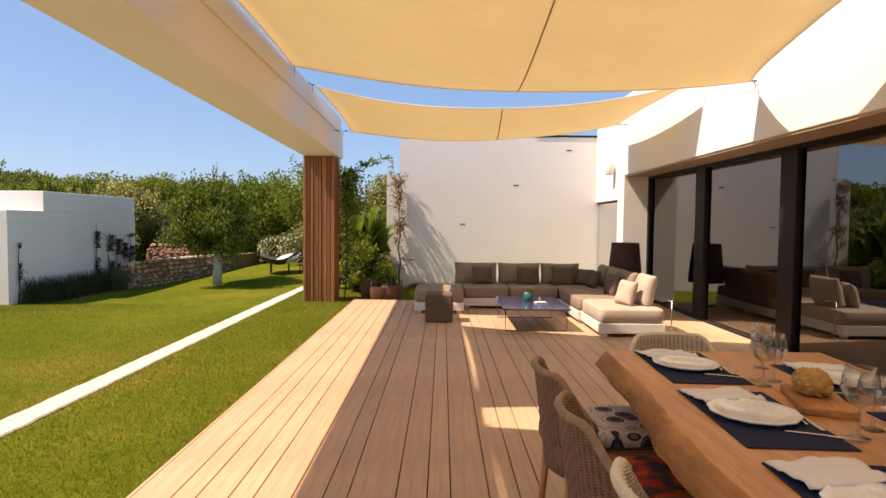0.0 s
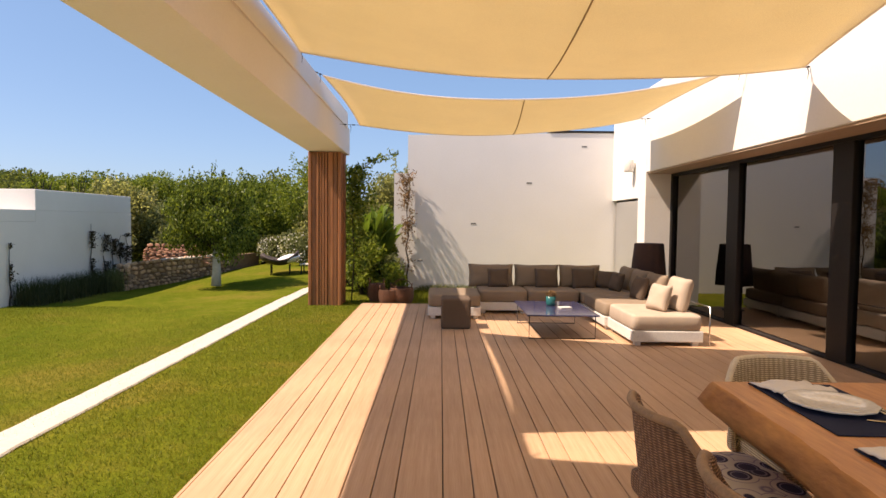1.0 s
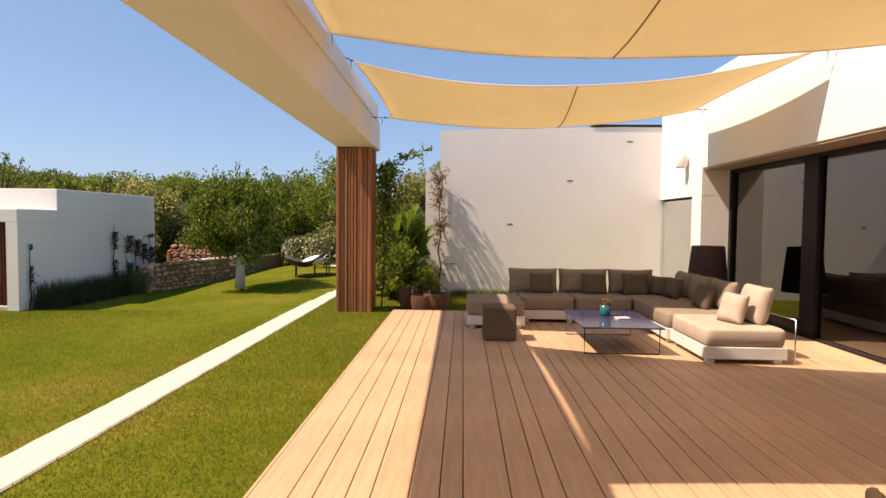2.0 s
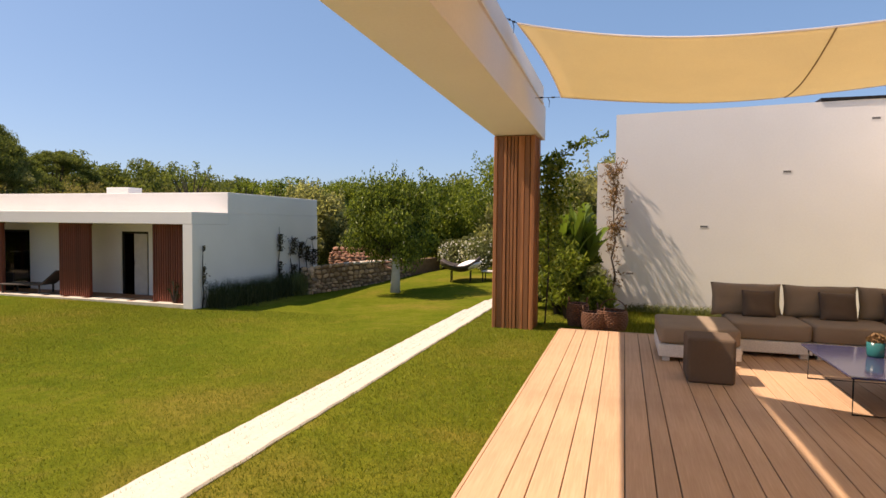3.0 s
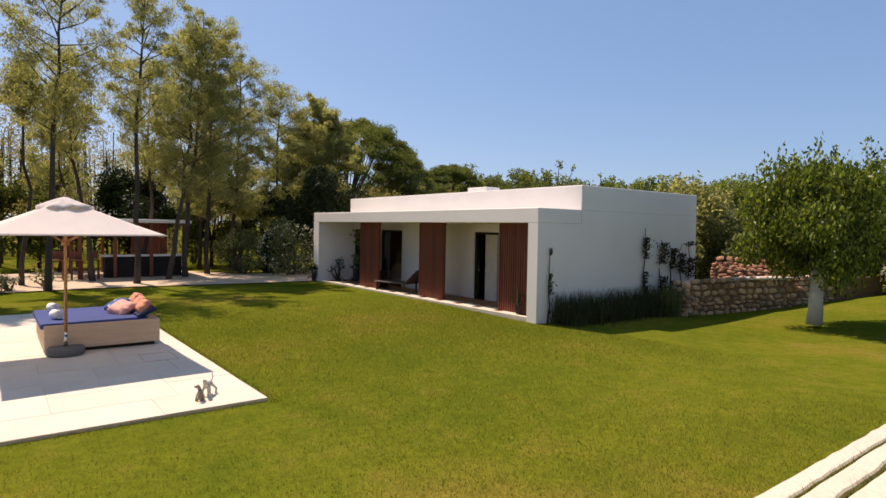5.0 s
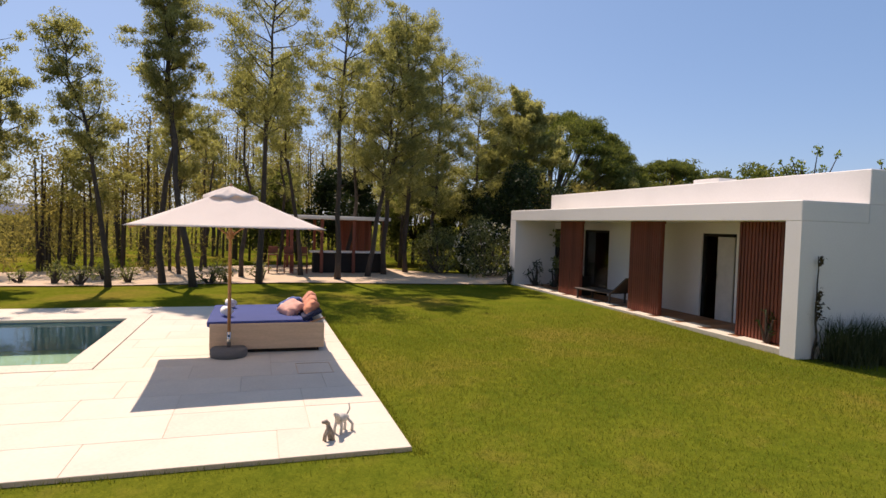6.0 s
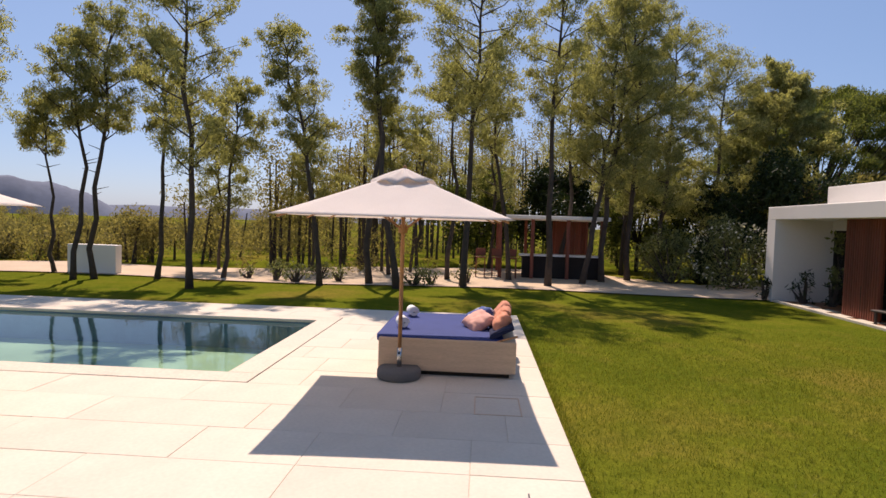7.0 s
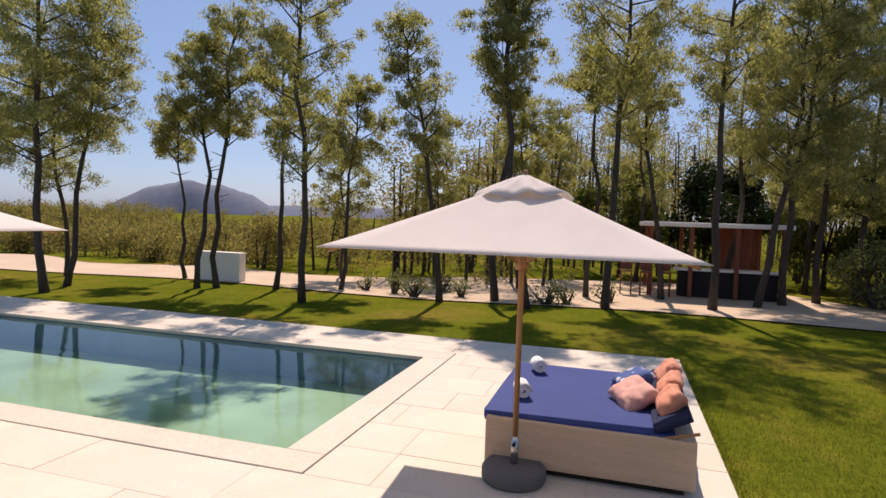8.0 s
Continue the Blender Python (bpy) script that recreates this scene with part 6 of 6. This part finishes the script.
def spoon(x, y, turn, knife=False):
    bm = bmesh.new()
    if knife:
        box(bm, -0.004, 0.004, -0.02, 0.10, 0, 0.006, bevel=0.002)
        box(bm, -0.008, 0.008, -0.13, -0.02, 0.001, 0.004, bevel=0.001)
        return solid("knife", bm, STEEL, "steel table knife on a placemat", "knife", "cutlery", "thing", pose(x, y, TZ + 0.006, 0, 0, turn))
    tube(bm, [(0, -0.09, 0.003), (0, 0.0, 0.006), (0, 0.03, 0.006)], [0.0045, 0.003, 0.004], 6)
    soft(bm, pose(0, 0.062, 0.007), 0.040, 0.062, 0.012, 1.0, 16, 8)
    return solid("spoon", bm, STEEL, "steel spoon on a navy placemat", "spoon", "cutlery", "thing", pose(x, y, TZ + 0.006, 0, 0, turn))


def wine_glass(x, y, tall=0.20, bowl=0.046):
    bm = turned(bmesh.new(), [(0, 0), (0.034, 0.0), (0.034, 0.003), (0.006, 0.007), (0.004, 0.05), (0.004, tall * 0.42), (bowl * 0.6, tall * 0.50), (bowl, tall * 0.68), (bowl * 0.92, tall * 0.86), (bowl * 0.78, tall), (bowl * 0.76, tall), (bowl * 0.9, tall * 0.86), (bowl * 0.97, tall * 0.68), (bowl * 0.55, tall * 0.51), (0, tall * 0.46)], 28)
    return solid("wine_glass", bm, CLEAR, "clear stemmed wine glass on the table", "wine glass", "wine glasses", "thing", pose(x, y, TZ))


def setting(x, y, turn, side):
    placemat(x, y, turn)
    plate(x - 0.01 * side, y)
    napkin(x - side * 0.02, y + 0.22, 10 * side, y)
    spoon(x + side * 0.13, y - 0.02, -8)
    spoon(x + side * 0.10, y - 0.20, 70, True)
    spoon(x + side * 0.155, y - 0.03, -6, True)


for x, y in ((1.41, 3.49), (1.35, 2.76), (1.30, 2.03)):
    setting(x, y, -3, 1)
for x, y in ((1.99, 3.22), (1.94, 2.50), (1.89, 1.78)):
    setting(x, y, -3, -1)
for x, y, t, b in ((1.60, 3.17, 0.20, 0.05), (1.69, 3.25, 0.18, 0.045), (1.575, 2.56, 0.20, 0.05), (1.68, 2.64, 0.16, 0.045), (1.66, 2.42, 0.19, 0.048), (1.76, 3.48, 0.18, 0.045), (1.52, 1.85, 0.2, 0.05)):
    wine_glass(x, y, t * 1.16, b * 1.12)
brd = thing("bread_board", (1.67, 2.92, TZ, 0, 0, -18), "small wooden board with a seeded bread roll", "board")
part("board", boxed(-0.09, 0.09, -0.17, 0.17, 0, 0.028, bevel=0.004), BARKED, brd)
bm = soft(bmesh.new(), pose(0, 0.03, 0.072), 0.13, 0.17, 0.10, 0.7, 64, 30)
for v in bm.verts:
    v.co += Vector((0, 0, 0.009)) * noise.noise(v.co * 95) + (v.co - Vector((0, 0.03, 0.07))) * 0.14 * noise.noise(v.co * 60)
solid("bread_roll", bm, TERRACOTTA, "crusty seeded bread roll on the board", "bread", kind="thing", m=pose(1.67, 2.94, TZ, 0, 0, -18)).data.materials[0] = plain("bread_crust", (0.52, 0.29, 0.08), 0.8, var=0.4, scale=40, fine=160, bump=0.8)


# ---- dining chairs ----
def rings(name):
    m, nt, lk, pb = shader(name)
    tc, vo = nt.new("ShaderNodeTexCoord"), nt.new("ShaderNodeTexVoronoi")
    vo.inputs["Scale"].default_value = 8.5
    lk.new(tc.outputs["Object"], vo.inputs["Vector"])
    navy, pale = (0.03, 0.028, 0.09), (0.60, 0.57, 0.58)
    lk.new(ramp(nt, lk, vo.outputs["Distance"], [(0.30, navy), (0.33, (0.30, 0.28, 0.42)), (0.36, navy), (0.41, navy), (0.43, pale), (0.56, pale), (0.58, (0.20, 0.18, 0.34)), (0.62, pale)]), pb.inputs["Base Color"])
    pb.inputs["Roughness"].default_value = 0.9
    return m


def swirls(name):
    m, nt, lk, pb = shader(name)
    tc, wv = nt.new("ShaderNodeTexCoord"), nt.new("ShaderNodeTexWave")
    wv.wave_type = "RINGS"
    wv.inputs["Scale"].default_value, wv.inputs["Distortion"].default_value = 3.2, 9.0
    wv.inputs["Detail"].default_value, wv.inputs["Detail Scale"].default_value = 2.5, 1.6
    lk.new(tc.outputs["Object"], wv.inputs["Vector"])
    red = (0.36, 0.035, 0.022)
    lk.new(ramp(nt, lk, wv.outputs[1], [(0.0, (0.03, 0.04, 0.06)), (0.13, (0.14, 0.03, 0.03)), (0.22, red), (0.55, red), (0.62, (0.48, 0.20, 0.05)), (0.68, red), (0.84, (0.42, 0.10, 0.03)), (0.92, (0.10, 0.12, 0.06)), (1.0, red)]), pb.inputs["Base Color"])
    pb.inputs["Roughness"].default_value = 0.9
    return m


DOTS = rings("blue_ring_cloth")
RED = swirls("red_swirl_cloth")


def chair(m, label, pad, weave=RATTAN, back=0.92):
    """A woven tub chair: curved back of upright canes and rows, seat, pad, four legs."""
    th = thing("dining_chair", m, label, "chair", "chairs round the table")
    shell = bmesh.new()
    rows, cols = 16, 34
    g = []
    for i in range(rows + 1):
        t = i / rows
        z = 0.44 + (back - 0.44) * t
        row = []
        for j in range(cols + 1):
            a = math.radians(-66 + 132 * j / cols)
            r = 0.30 + 0.03 * t
            fall = 0.20 * max(0, abs(a) / math.radians(66) - 0.55) / 0.45 * t
            rib = 0.002 * (-1) ** (i + j)
            row.append(shell.verts.new((0.04 - (r + rib) * math.cos(a) - 0.03 * t, (r + rib) * math.sin(a), z - fall)))
        g.append(row)
    for i in range(rows):
        for j in range(cols):
            shell.faces.new((g[i][j], g[i][j + 1], g[i + 1][j + 1], g[i + 1][j])).smooth = True
    b = part("backrest", shell, weave, th, "woven rattan back")
    b.modifiers.new("thick", "SOLIDIFY").thickness = 0.022
    edge = [Vector(((0.01 - 0.33 * math.cos(a)), 0.33 * math.sin(a), back - 0.20 * max(0, abs(a) / math.radians(66) - 0.55) / 0.45)) for a in (math.radians(-66 + 132 * j / 24) for j in range(25))]
    part("rim", tube(bmesh.new(), edge, [0.017] * 25, 8), CANE if weave is RATTAN else PALECANE, th)
    part("seat", boxed(-0.25, 0.24, -0.24, 0.24, 0.50, 0.60, bevel=0.03, seg=2), weave, th)
    part("cushion", soft(bmesh.new(), pose(0.03, 0, 0.63), 0.47, 0.46, 0.08, 0.35), pad, th, "patterned seat pad")
    for a in (-1, 1):
        for c in (-1, 1):
            part("leg", tube(bmesh.new(), [(a * 0.20, c * 0.20, 0.51), (a * 0.235, c * 0.235, 0.0)], [0.022, 0.016], 8), OAK, th)
    return th


chair((1.00, 3.52, 0, 0, 0, 4), "woven rattan chair with a blue spotted pad", DOTS)
chair((0.99, 2.86, 0, 0, 0, -3), "woven rattan chair with a red patterned pad", RED)
chair((1.02, 2.20, 0, 0, 0, 2), "woven rattan chair with a red patterned pad", RED, PALE)
# end chair: sunlight on it is painted with the pale weave and rim
chair((1.60, 3.95, 0, 0, 0, -90), "rattan chair at the table's end, sunlight put into its pale weave", NATURAL, PALE, 0.94)

# chair and low table inside the living room
inside = thing("armchair", (6.2, 8.2, 0, 0, 0, 200), "rust-coloured armchair inside the living room", "armchair")
part("seat", boxed(-0.36, 0.36, -0.36, 0.36, 0.16, 0.44, bevel=0.06, seg=3), TERRACOTTA, inside)
part("backrest", boxed(-0.38, 0.38, 0.28, 0.44, 0.2, 0.86, bevel=0.06, seg=3), TERRACOTTA, inside)
for s in (-1, 1):
    part("leg", boxed(s * 0.3 - 0.02, s * 0.3 + 0.02, -0.3, 0.3, 0, 0.16), IRON, inside)

seat = thing("porch_armchair", (-19.7, 17.35, LOW + 0.03, 0, 0, 170), "black woven armchair on the guest house porch", "armchair")
part("seat", boxed(-0.32, 0.32, -0.32, 0.32, 0.14, 0.40, bevel=0.04, seg=2), IRON, seat)
part("backrest", boxed(-0.34, 0.34, 0.24, 0.36, 0.14, 0.74, bevel=0.04, seg=2), IRON, seat)
for s in (-1, 1):
    part("armrest", boxed(s * 0.33 - 0.05, s * 0.33 + 0.05, -0.3, 0.24, 0.0, 0.56, bevel=0.02), IRON, seat)

# porch shrubs and pots of the guest house
for n, (x, y, s, tall) in enumerate(((-12.45, 16.95, 0.22, 0.6), (-22.1, 17.2, 0.32, 0.75), (-21.6, 17.6, 0.25, 0.6), (-22.75, 16.5, 0.25, 0.6))):
    rr = random.Random(500 + n)
    shrub("porch_plant", (x, y, LOW + 0.03), round_blobs(rr, s, 0.05, tall, 9, s * 0.5), DARKLEAF, 500 + n, (0.16, 0.03), 260, "dark spiky plant on the guest house porch", "plant")

# ---- boards and slabs ----
boards()
slabs(-12.422, -9.09, -12, 9.53, 0.62, 5)
slabs(-17.95, -16.852, -12, 9.53, 0.58, 6)
slabs(-16.852, -12.422, 6.318, 9.53, 0.62, 7)
